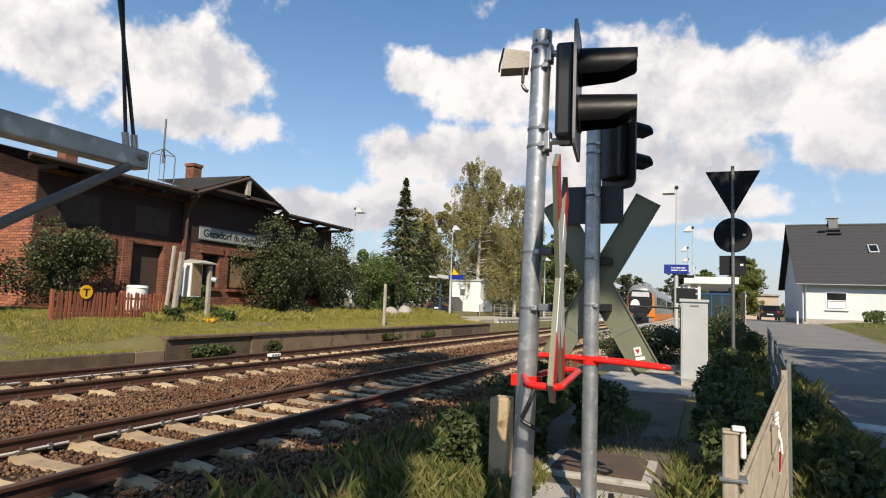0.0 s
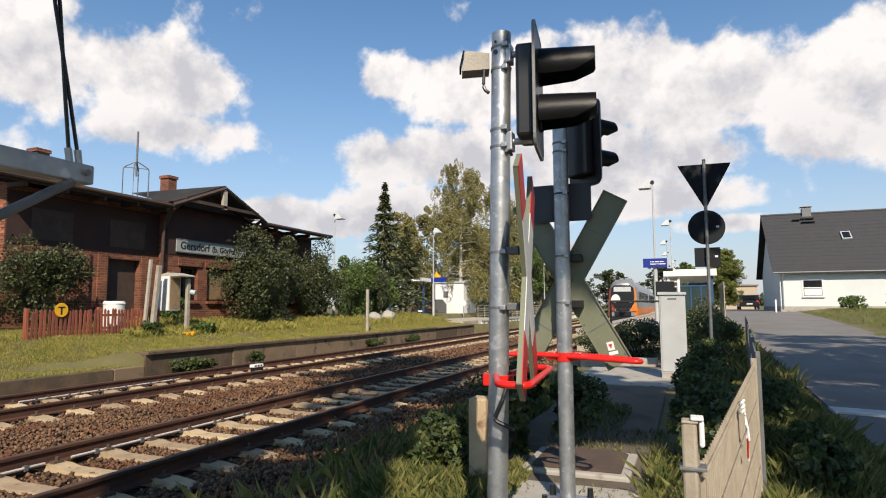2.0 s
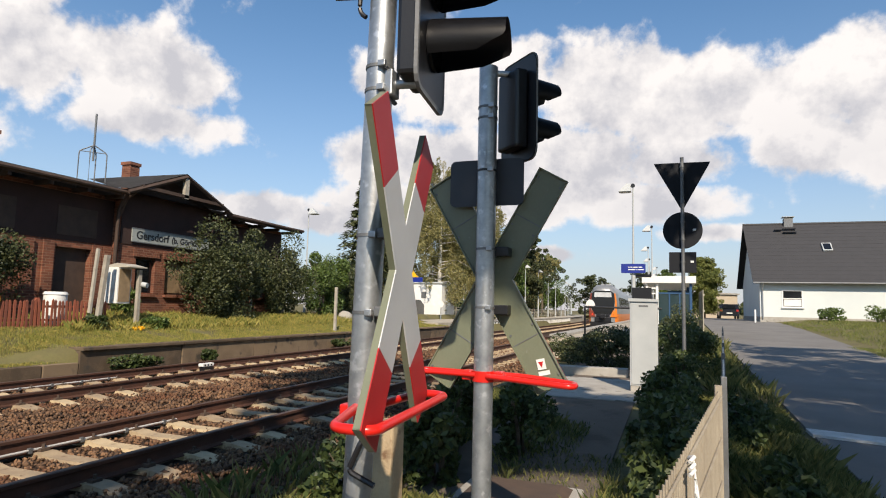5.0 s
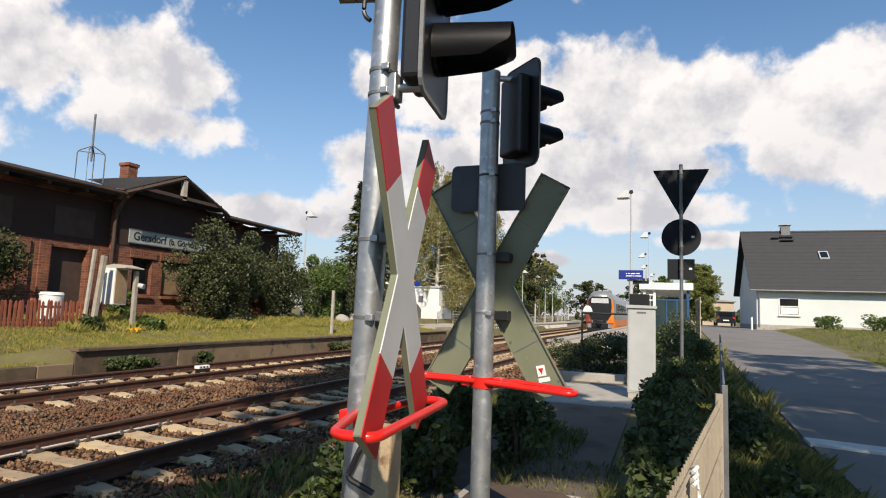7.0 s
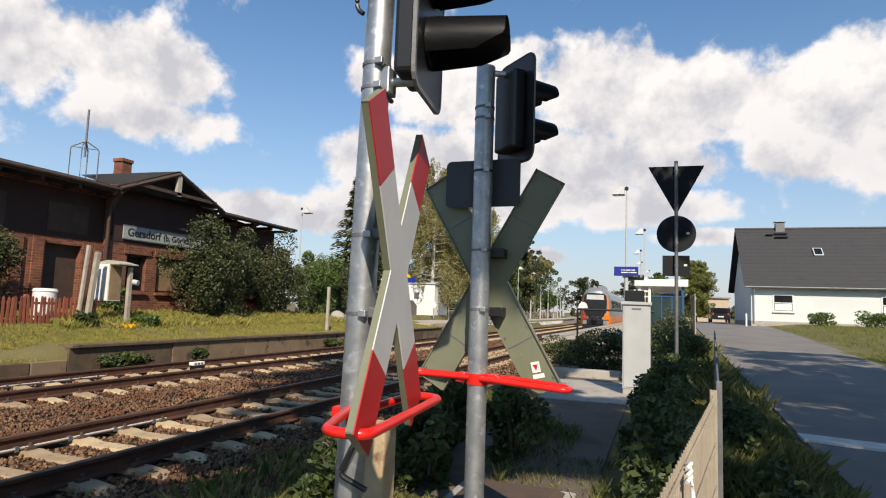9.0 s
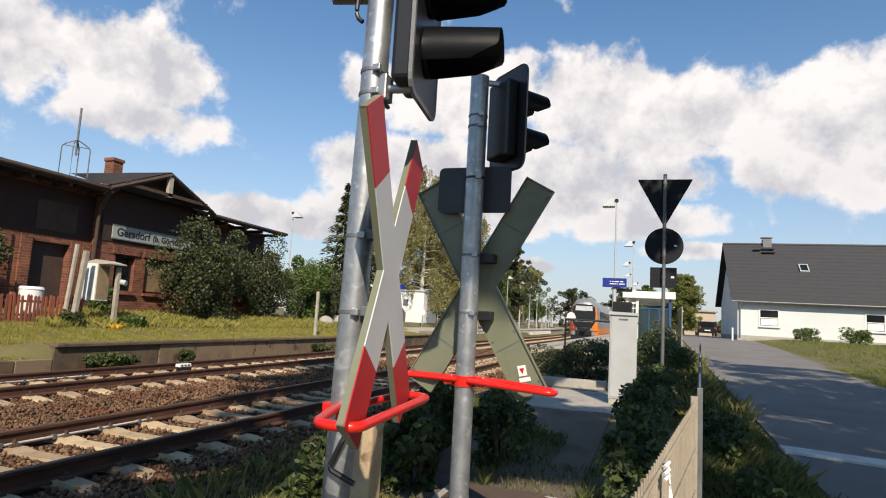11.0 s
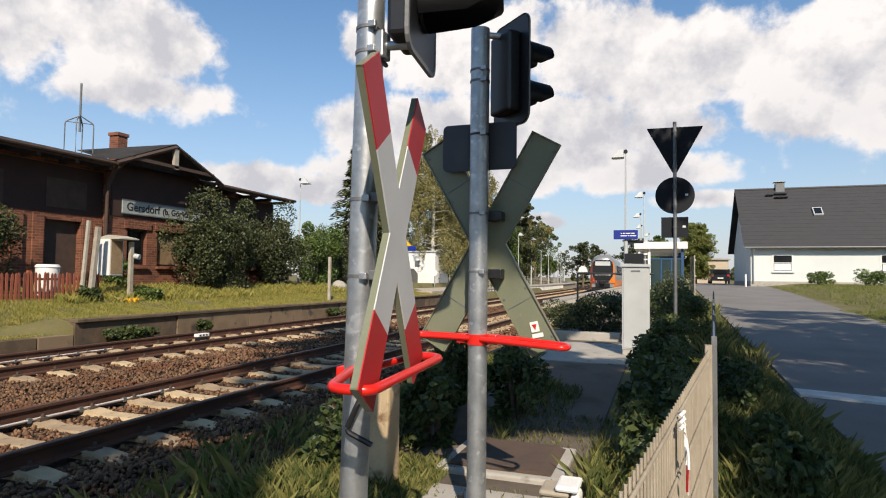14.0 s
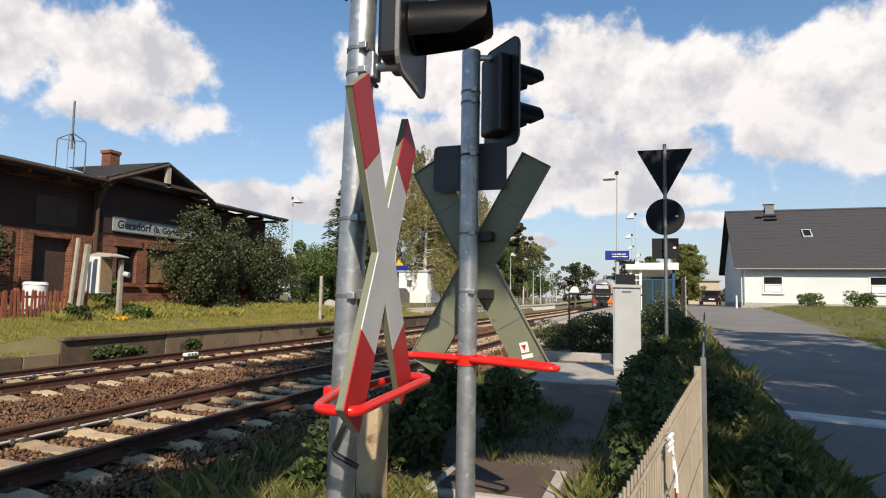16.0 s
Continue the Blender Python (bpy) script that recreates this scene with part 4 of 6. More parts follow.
front_post()
rear_post()
bm = box(4.35, 5.5, 2.6, 4.75, -0.1, G1, bevel=0.02)
tagged(finish(bm, "foundation_slab", CONCRETE), "pale concrete foundation slab under the posts", "concrete slab", kind="structure")
cp = thing("concrete_post", "short weathered concrete marker post", "marker post")
part("post", box(4.08, 4.22, 4.5, 4.68, 0.0, 0.80, bevel=0.015), SLEEPER, cp)
ml = thing("manhole_lid", "rusty brown manhole lid in a concrete frame", "manhole cover")
part("frame", box(4.35, 5.2, 4.95, 5.75, 0.05, 0.21, bevel=0.015), CONCRETE, ml)
part("lid", slab([(4.42, 0.214), (5.13, 0.214), (5.05, 0.236), (4.5, 0.236)], "y", 5.02, 5.68), RUST, ml)


def cable_beam():
    """Galvanised beam on a tall mast beside the road, stayed by two cables and a strut."""
    t = thing("barrier_beam", "galvanised steel beam hung from two black stay cables", "barrier beam")
    x = 4.3
    part("beam", box(x - 0.025, x + 0.025, -1.2, 1.118, 1.787, 1.833, bevel=0.004), ZINC, t)
    part("end_bolt", tube([(x + 0.02, 1.095, 1.812), (x + 0.034, 1.095, 1.812)], 0.008, seg=8), DARKZINC, t)
    part("strut", tube([(x + 0.02, 1.065, 1.785), (x + 0.02, 0.2, 1.225), (x + 0.02, -1.2, 0.32)], 0.011, seg=10), DARKZINC, t, smooth=True)
    for dy in (-0.012, 0.012):
        part("stay_cable", tube([(x, 1.082 + dy, 1.84), (x, 1.058 + 0.5 * dy, 1.98), (x, 1.02 - dy * 0.5, 2.2), (x, 0.78 - dy, 3.6)], 0.0045, seg=8), BLACK, t, "black stay cable")
        part("cable_socket", tube([(x, 1.083 + dy, 1.835), (x, 1.077 + dy, 1.868)], 0.0085, seg=10), ZINC, t, smooth=True)
    part("upper_arm", box(x - 0.03, x + 0.03, -1.2, 0.85, 3.6, 3.68), ZINC, t)
    part("mast", tube([(x, -1.25, 0.0), (x, -1.25, 3.8)], 0.07, seg=16), ZINC, t, smooth=True)


cable_beam()


# ---- fence beside the footpath ----
def mat_fence():
    a, b = Vector((5.67, 2.10, 0)), Vector((6.02, 4.35, 0))
    run = (b - a).normalized()
    side = Vector((run.y, -run.x, 0))
    t = thing("bar_fence", "sun-bleached beige double-wire mesh fence with pointed rods", "fence")

    def along(s, h, o=0.0):
        p = a + run * s + side * o
        return (p.x, p.y, h)
    ln = (b - a).length
    rise = 0.05
    pb = slab(rounded(0.042, 0.05, 0.008, 2), "z", 0.0, 1.15)
    pb.transform(turned(a.x - 0.03, a.y - 0.06, 0, math.degrees(math.atan2(run.y, run.x)) - 90))
    part("fence_post", pb, BEIGE, t, "beige square post with a rounded cap")
    part("post_cap", box(a.x - 0.053, a.x - 0.007, a.y - 0.088, a.y - 0.032, 1.151, 1.16, bevel=0.004), BEIGE, t)
    part("post_clamp", box(a.x - 0.062, a.x + 0.012, a.y - 0.092, a.y - 0.028, 1.02, 1.03, bevel=0.002), DARKZINC, t, "thin steel clamp")
    edge = box(-0.009, 0.009, -0.012, 0.012, 0.1, 1.03, bevel=0.003)
    edge.transform(turned(a.x, a.y, 0, math.degrees(math.atan2(run.y, run.x)) - 90))
    part("edge_bar", edge, BEIGE, t)
    far = slab(rounded(0.035, 0.035, 0.006, 2), "z", 0.0, 1.16)
    far.transform(turned(b.x, b.y + 0.05, 0, 0))
    part("fence_post", far, BEIGE, t)
    s = 0.03
    while s < ln:
        part("rod", tube([along(s, 0.12), along(s, 1.03 + rise * s)], 0.0042, seg=6), BEIGE, t)
        s += 0.045
    for h in (0.2, 0.4, 0.6, 0.8, 0.995):
        for o in (-0.0095, 0.0095):
            part("cross_wire", tube([along(-0.03, h, o), along(ln, h + rise * ln, o)], 0.0058, seg=8), BEIGE, t)
    cl = thing("tied_string", "white and red string tied round the fence", "string")
    p = along(1.06, 1.06, 0.03)
    for k in range(6):
        rr = random.Random(k)
        low = rr.uniform(0.12, 0.27)
        sway = rr.uniform(-0.06, 0.06)
        part("strand", tube([(p[0], p[1], p[2]), (p[0] + 0.004, p[1] - 0.35 * sway, p[2] - 0.35 * low), (p[0] + 0.012, p[1] + 0.5 * sway, p[2] - 0.7 * low), (p[0] + 0.006 + 0.15 * abs(sway), p[1] + sway, p[2] - low)], 0.0038, seg=6), WHITE if k else REDSIGN, cl)
    for dz in (0.0, 0.022, 0.04):
        part("knot", tube([(p[0] - 0.012, p[1] - 0.03, p[2] - dz), (p[0] + 0.002, p[1], p[2] + 0.01 - dz), (p[0] - 0.012, p[1] + 0.03, p[2] - 1.3 * dz)], 0.006, seg=8), WHITE, cl)
    w = thing("plastic_bag", "white plastic wrapping hung over the fence post", "plastic bag")
    part("wrap", box(a.x - 0.006, a.x + 0.009, a.y - 0.086, a.y - 0.04, 1.085, 1.158, bevel=0.007), WHITE, w)
    part("flap", box(a.x - 0.028, a.x + 0.008, a.y - 0.091, a.y - 0.032, 1.161, 1.17, bevel=0.004), WHITE, w)


mat_fence()


def wire_fence():
    """Lower galvanised fence that carries on towards the platform."""
    t = thing("wire_fence", "low galvanised wire fence overgrown with shrubs", "fence")
    for k in range(8):
        y = 4.45 + 2.0 * k
        x = 6.05 + 0.075 * (y - 4.45)
        part("fence_post", box(x - 0.014, x + 0.014, y - 0.014, y + 0.014, 0.0, 1.2, bevel=0.003), DARKZINC, t)
    for h in (0.3, 0.6, 0.9, 1.15):
        part("wire", tube([(6.05, 4.45, h), (6.05 + 0.075 * 14, 18.45, h)], 0.006, seg=6), ZINC, t)


wire_fence()


# ---- road signs and cabinet ----
def sign_post():
    t = thing("traffic_sign_post", "give-way, round and small traffic signs seen from behind on a post", "traffic sign")
    x, y = 6.03, 12.0
    part("pole", tube([(x, y, 0.0), (x, y, 4.16)], 0.03, seg=14), DARKZINC, t, smooth=True)
    tri = slab([(-0.45, 0.0), (0.45, 0.0), (0.43, -0.05), (0.03, -0.79), (-0.03, -0.79), (-0.43, -0.05)], "y", 0.0, 0.004)
    tri.transform(turned(x, y + 0.045, 4.08, 3))
    part("triangle_plate", tri, SIGNBACK, t, "dark grey back of a triangular plate")
    circ = tube([(x, y + 0.045, 2.91), (x, y + 0.049, 2.91)], 0.315, seg=40)
    part("round_plate", circ, SIGNBACK, t, "dark grey back of a round plate")
    part("small_plate", slab([(x - 0.22, 2.19), (x + 0.21, 2.19), (x + 0.21, 2.54), (x - 0.22, 2.54)], "y", y + 0.045, y + 0.049), SIGNBACK, t, "dark grey back of a small plate")
    for z in (4.0, 3.4, 3.05, 2.75, 2.37):
        part("clamp", tube([(x, y, z - 0.015), (x, y, z + 0.015)], 0.037, seg=12), DARKZINC, t)
    for dx, z in ((0.16, 2.9), (0.12, 2.36)):
        part("sticker", box(x + dx, x + dx + 0.05, y + 0.042, y + 0.0455, z, z + 0.035), WHITE, t, "small pale sticker")


sign_post()


def cabinet():
    t = thing("switch_cabinet", "tall light grey control cabinet with slightly overhanging lid", "control cabinet")
    x0, x1, y0, y1 = 5.17, 5.62, 11.9, 12.25
    part("plinth", box(x0 + 0.01, x1 - 0.01, y0 + 0.01, y1 - 0.01, -0.05, 0.28), CONCRETE, t)
    part("body", box(x0, x1, y0, y1, 0.28, 1.69, bevel=0.01), GREY, t)
    part("lid", slab([(x0 - 0.02, 1.69), (x1 + 0.02, 1.69), (x1 + 0.02, 1.735), (x0 - 0.02, 1.745)], "y", y0 - 0.03, y1 + 0.02), GREY, t)
    part("door", box(x0 + 0.025, x1 - 0.025, y0 - 0.012, y0 - 0.001, 0.31, 1.66, bevel=0.004), GREY, t)
    part("badge", box(x0 + 0.15, x1 - 0.15, y0 - 0.015, y0 - 0.0125, 1.6, 1.63), DARKZINC, t)


cabinet()
bl = thing("concrete_block", "long pale concrete kerb block across the footpath end", "kerb block", kind="structure")
part("block", box(3.35, 5.0, 14.2, 14.5, 0.0, 0.34, bevel=0.015), CONCRETE, bl)


# ---- the station building ----
def wall_with_holes(axis, at, thick, lo, hi, z0, z1, holes, bm=None):
    """A wall in a plane of constant axis from at to at+thick; holes: (a0, a1, z0, z1)."""
    bm = bm or bmesh.new()
    cuts = sorted({lo, hi, *[h[0] for h in holes], *[h[1] for h in holes]})
    for a, b in zip(cuts, cuts[1:]):
        zs = sorted([(h[2], h[3]) for h in holes if h[0] <= a and h[1] >= b])
        z = z0
        for c, d in zs + [(z1, z1)]:
            if c > z:
                if axis == "x":
                    box(min(at, at + thick), max(at, at + thick), a, b, z, c, bm)
                else:
                    box(a, b, min(at, at + thick), max(at, at + thick), z, c, bm)
            z = d
    return bm


def station():
    t = thing("station_building", "abandoned red brick station with a dark low roof and cross gable", "station building")
    g = 0.6
    xf, xb, y0, y1, eave = -10.7, -18.0, 10.35, 24.2, 4.74
    doors = [(13.45, 14.6, g, 3.0)]
    part("front_wall", wall_with_holes("x", xf, -0.4, y0 + 0.4, y1, g, eave, [(10.9, 11.9, 1.6, 3.1)] + doors + [(16.0, 16.8, 1.75, 2.9), (17.25, 18.55, 1.72, 2.9), (20.6, 21.6, 1.7, 2.9), (22.3, 23.3, 1.7, 2.9)]), BRICK, t, "sooty red brick wall")
    part("front_projection", wall_with_holes("x", -10.4, -0.298, 15.3, 19.3, g, 4.95, [(16.0, 16.8, 1.75, 2.9), (17.25, 18.55, 1.72, 2.9)]), BRICK, t, "projecting red brick bay")
    part("gable_panel", slab([(15.3, 4.95), (19.3, 4.95), (17.25, 5.68)], "x", -10.68, -10.42), DARKWOOD, t, "dark boarded gable")
    sunny = part("end_wall", slab([(xf - 0.003, g), (xb, g), (xb, eave), (-14.35, 5.72), (xf - 0.003, eave)], "y", y0, y0 + 0.4), BRICK, t, "sunlit brick end wall")
    part("end_wall", slab([(xf - 0.4, g), (xb, g), (xb, eave), (-14.35, 5.72), (xf - 0.4, eave)], "y", y1 - 0.4, y1), BRICK, t, "brick end wall")
    bmesh_brick = box(-0.116, 0.116, -0.008, 0.003, -0.0325, 0.0325)
    brick_ob = part("brick", bmesh_brick, PIECE, sunny)
    rng = random.Random(8)
    count = 0
    for row in range(44):
        for col in range(7):
            bx = -10.82 - 0.25 * col - (0.125 if row % 2 else 0)
            bz = 1.0 + 0.077 * row
            if count >= 298 or bz > eave - 0.1:
                continue
            o = brick_ob if count == 0 else new("brick", brick_ob.data)
            o.parent = sunny
            o.matrix_basis = pose(bx, y0 - rng.uniform(0, 0.004), bz, 0, 0, rng.uniform(-0.5, 0.5))
            count += 1
    part("back_wall", box(xb, xb + 0.4, y0 + 0.4, y1 - 0.4, g, eave), BRICK, t)
    # thin sheets that make the upper wall darker than the brick below
    part("frieze", box(-10.695, -10.675, y0 + 0.02, 15.28, 3.2, 4.6), DARKBRICK, t, "dark upper wall")
    part("frieze", box(-10.695, -10.675, 19.32, y1 - 0.02, 3.2, 4.6), DARKBRICK, t, "dark upper wall")
    part("frieze", box(-10.395, -10.375, 15.32, 19.28, 3.28, 4.93), DARKBRICK, t, "dark upper wall")
    for a, b in ((15.85, 16.95), (17.1, 18.7), (10.75, 12.05), (20.45, 21.75), (22.15, 23.45)):
        xx = -10.385 if 15.3 < a < 20.4 else -10.685
        bm = bmesh.new()
        k = int((b - a) / 0.085)
        for i in range(k):
            yy = a + (b - a) * i / k
            box(xx, xx + 0.035, yy + 0.006, yy + (b - a) / k - 0.006, 2.92, 3.17, bm)
        part("brick_arch", bm, BRICK, t, "flat arch of upright bricks")
        part("window_frame", box(xx - 0.22, xx - 0.16, a + 0.15, b - 0.15, 1.72, 2.9), DARKWOOD, t)
        part("window_board", box(xx - 0.155, xx - 0.14, a + 0.22, b - 0.2, 1.78, 2.84), BOARD if a > 17 and a < 18 else DARKGLASS, t, "boarded-up window" if 17 < a < 18 else "dark broken window")
        part("window_sill", box(xx - 0.16, xx + 0.09, a + 0.1, b - 0.1, 1.62, 1.7), BRICK, t)
    part("door", box(-10.98, -10.9, 13.45, 14.6, g, 3.0), DARKWOOD, t, "dark open doorway with a wooden door")
    for yy in (12.6, 13.2, 14.75, 15.1):
        part("pilaster", box(-10.672, -10.62, yy - 0.16, yy + 0.16, g, 3.15), BRICK, t)

    def roof_plane(pts, th=0.12):
        bm = bmesh.new()
        bm.faces.new([bm.verts.new(p) for p in pts])
        bmesh.ops.solidify(bm, geom=bm.faces[:], thickness=th)
        return bm
    ez, ex = 4.88, -9.95
    part("roof", roof_plane([(ex, y0 - 0.75, ez), (ex, y1 + 0.55, ez), (-14.35, y1 + 0.55, 5.87), (-14.35, y0 - 0.75, 5.87)]), ROOFFELT, t, "dark felted roof with a wide overhang")
    part("roof", roof_plane([(-18.6, y0 - 0.75, 4.5), (-18.6, y1 + 0.55, 4.5), (-14.35, y1 + 0.55, 5.87), (-14.35, y0 - 0.75, 5.87)]), ROOFFELT, t, "dark felted roof")
    part("gable_roof", roof_plane([(-9.7, 14.95, 4.93), (-9.7, 17.25, 5.87), (-14.35, 17.25, 5.95), (-10.4, 14.95, 4.99)]), ROOFFELT, t, "cross gable roof")
    part("gable_roof", roof_plane([(-9.7, 19.55, 4.93), (-9.7, 17.25, 5.87), (-14.35, 17.25, 5.95), (-10.4, 19.55, 4.99)]), ROOFFELT, t, "cross gable roof")
    part("barge_board", tube([(-9.69, 14.9, 4.81), (-9.69, 17.25, 5.76)], 0.07, seg=4), DARKWOOD, t)
    part("barge_board", tube([(-9.69, 19.6, 4.81), (-9.69, 17.25, 5.76)], 0.07, seg=4), DARKWOOD, t)
    part("king_post", box(-9.78, -9.66, 17.16, 17.34, 5.0, 5.76), PALEWOOD, t, "weathered pendant post of the gable")
    part("tie_beam", box(-9.78, -9.66, 15.4, 19.1, 5.02, 5.13), DARKWOOD, t)
    for yy in (15.2, 19.35):
        part("brace", tube([(-10.38, yy, 4.1), (-10.1, yy, 4.65), (-9.72, yy, 4.88)], 0.06, seg=6), DARKWOOD, t)
    for yy in np.arange(y0, y1 + 1, 1.15):
        if not 15 < yy < 19.5:
            part("rafter", box(-10.65, -9.98, yy - 0.05, yy + 0.05, 4.62, 4.74), DARKWOOD, t)
    part("gutter", tube([(ex + 0.05, y0 - 0.75, ez - 0.06), (ex + 0.05, 15.0, ez - 0.06)], 0.06, seg=8), DARKWOOD, t)
    part("gutter", tube([(ex + 0.05, 19.6, ez - 0.06), (ex + 0.05, y1 + 0.55, ez - 0.06)], 0.06, seg=8), DARKWOOD, t)
    part("downpipe", tube(bend([(-9.95, 15.1, 4.84), (-10.3, 15.12, 4.3), (-10.34, 15.12, g)], 0.12), 0.055, seg=10), DARKWOOD, t, smooth=True)
    part("downpipe", tube(bend([(-9.95, 22.3, 4.84), (-10.6, 22.2, 4.55), (-10.62, 22.2, g)], 0.12), 0.05, seg=10), DARKZINC, t, smooth=True)
    for cx, cy, top in ((-14.1, 18.85, 6.9), (-14.6, 13.75, 6.85)):
        ch = part("chimney", box(cx - 0.22, cx + 0.22, cy - 0.22, cy + 0.22, 5.3, top - 0.12), BRICK, t, "short brick chimney")
        part("chimney_cap", box(cx - 0.26, cx + 0.26, cy - 0.26, cy + 0.26, top - 0.12, top), BRICK, ch)
    a = part("antenna", tube([(-12.6, 15.95, 6.2), (-12.6, 15.95, 7.85)], 0.035, seg=8), DARKZINC, t, "old steel aerial frame on the roof")
    for dx, dy in ((0.26, 0.24), (-0.26, 0.24), (0.26, -0.26), (-0.26, -0.26)):
        part("antenna_leg", tube(bend([(-12.6, 15.95, 6.75), (-12.6 + dx, 15.95 + dy * 1.3, 6.5), (-12.6 + dx, 15.95 + dy * 1.3, 5.2)], 0.1), 0.022, seg=6), DARKZINC, a)
    part("antenna_leg", tube([(-12.86, 15.61, 6.5), (-12.34, 16.26, 6.5)], 0.015, seg=6), DARKZINC, a)
    # thin bent rods on the ridge beyond the gable
    for yy in (20.3, 21.1):
        part("roof_rod", tube(bend([(-14.35, yy, 5.8), (-14.35, yy, 6.35), (-14.35, yy + 0.4, 6.35), (-14.35, yy + 0.4, 6.1)], 0.05), 0.018, seg=6), DARKZINC, t, "thin bent steel rod")
    # ragged dark boards along the eave and bricked-up panels in the upper wall
    part("fascia", box(ex - 0.03, ex - 0.005, y0 - 0.74, 14.9, ez - 0.17, ez - 0.02), DARKWOOD, t, "dark worn fascia board")
    part("fascia", box(ex - 0.03, ex - 0.005, 19.65, y1 + 0.54, ez - 0.17, ez - 0.02), DARKWOOD, t, "dark worn fascia board")
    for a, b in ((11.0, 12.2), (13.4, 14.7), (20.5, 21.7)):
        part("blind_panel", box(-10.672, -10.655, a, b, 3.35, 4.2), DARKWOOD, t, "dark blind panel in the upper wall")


station()


def text_part(name, words, size, m, material, parent, extrude=0.003):
    cu = bpy.data.curves.new(name, "FONT")
    cu.body, cu.size, cu.extrude = words, size, extrude
    cu.align_y = "CENTER"
    cu.offset = 0.006
    cu.materials.append(material)
    me_ob = new(name + "_curve", cu)
    dg = bpy.context.evaluated_depsgraph_get()
    me = bpy.data.meshes.new_from_object(me_ob.evaluated_get(dg))
    bpy.data.objects.remove(me_ob)
    ob = new(name, me)
    ob.parent = parent
    ob.matrix_basis = m
    return ob


# base grey is darkened to hold the eave shade; the spots are weathering
SIGNGREY = mat("weathered_shaded_enamel", (0.34, 0.37, 0.35), 0.6, vary=0.35, scale=3, second=(0.24, 0.26, 0.25), spot=((0.16, 0.15, 0.13), 6, 0.66))


def station_sign():
    t = thing("station_sign", "long pale station name board with black letters on the brick wall", "station sign")
    part("board", box(-10.37, -10.33, 15.72, 19.2, 3.38, 3.82, bevel=0.006), SIGNGREY, t)
    part("frame_bar", box(-10.335, -10.322, 15.7, 19.22, 3.8, 3.835), DARKZINC, t)
    part("frame_bar", box(-10.335, -10.322, 15.7, 19.22, 3.365, 3.4), DARKZINC, t)
    name = text_part("lettering", "Gersdorf", 0.37, pose(-10.326, 15.88, 3.6, 90, 0, 90), BLACK, t)
    end = max(v.co.x for v in name.data.vertices)
    text_part("lettering", "(b. Görlitz)", 0.29, pose(-10.326, 15.88 + end + 0.1, 3.585, 90, 0, 90), BLACK, t)


station_sign()


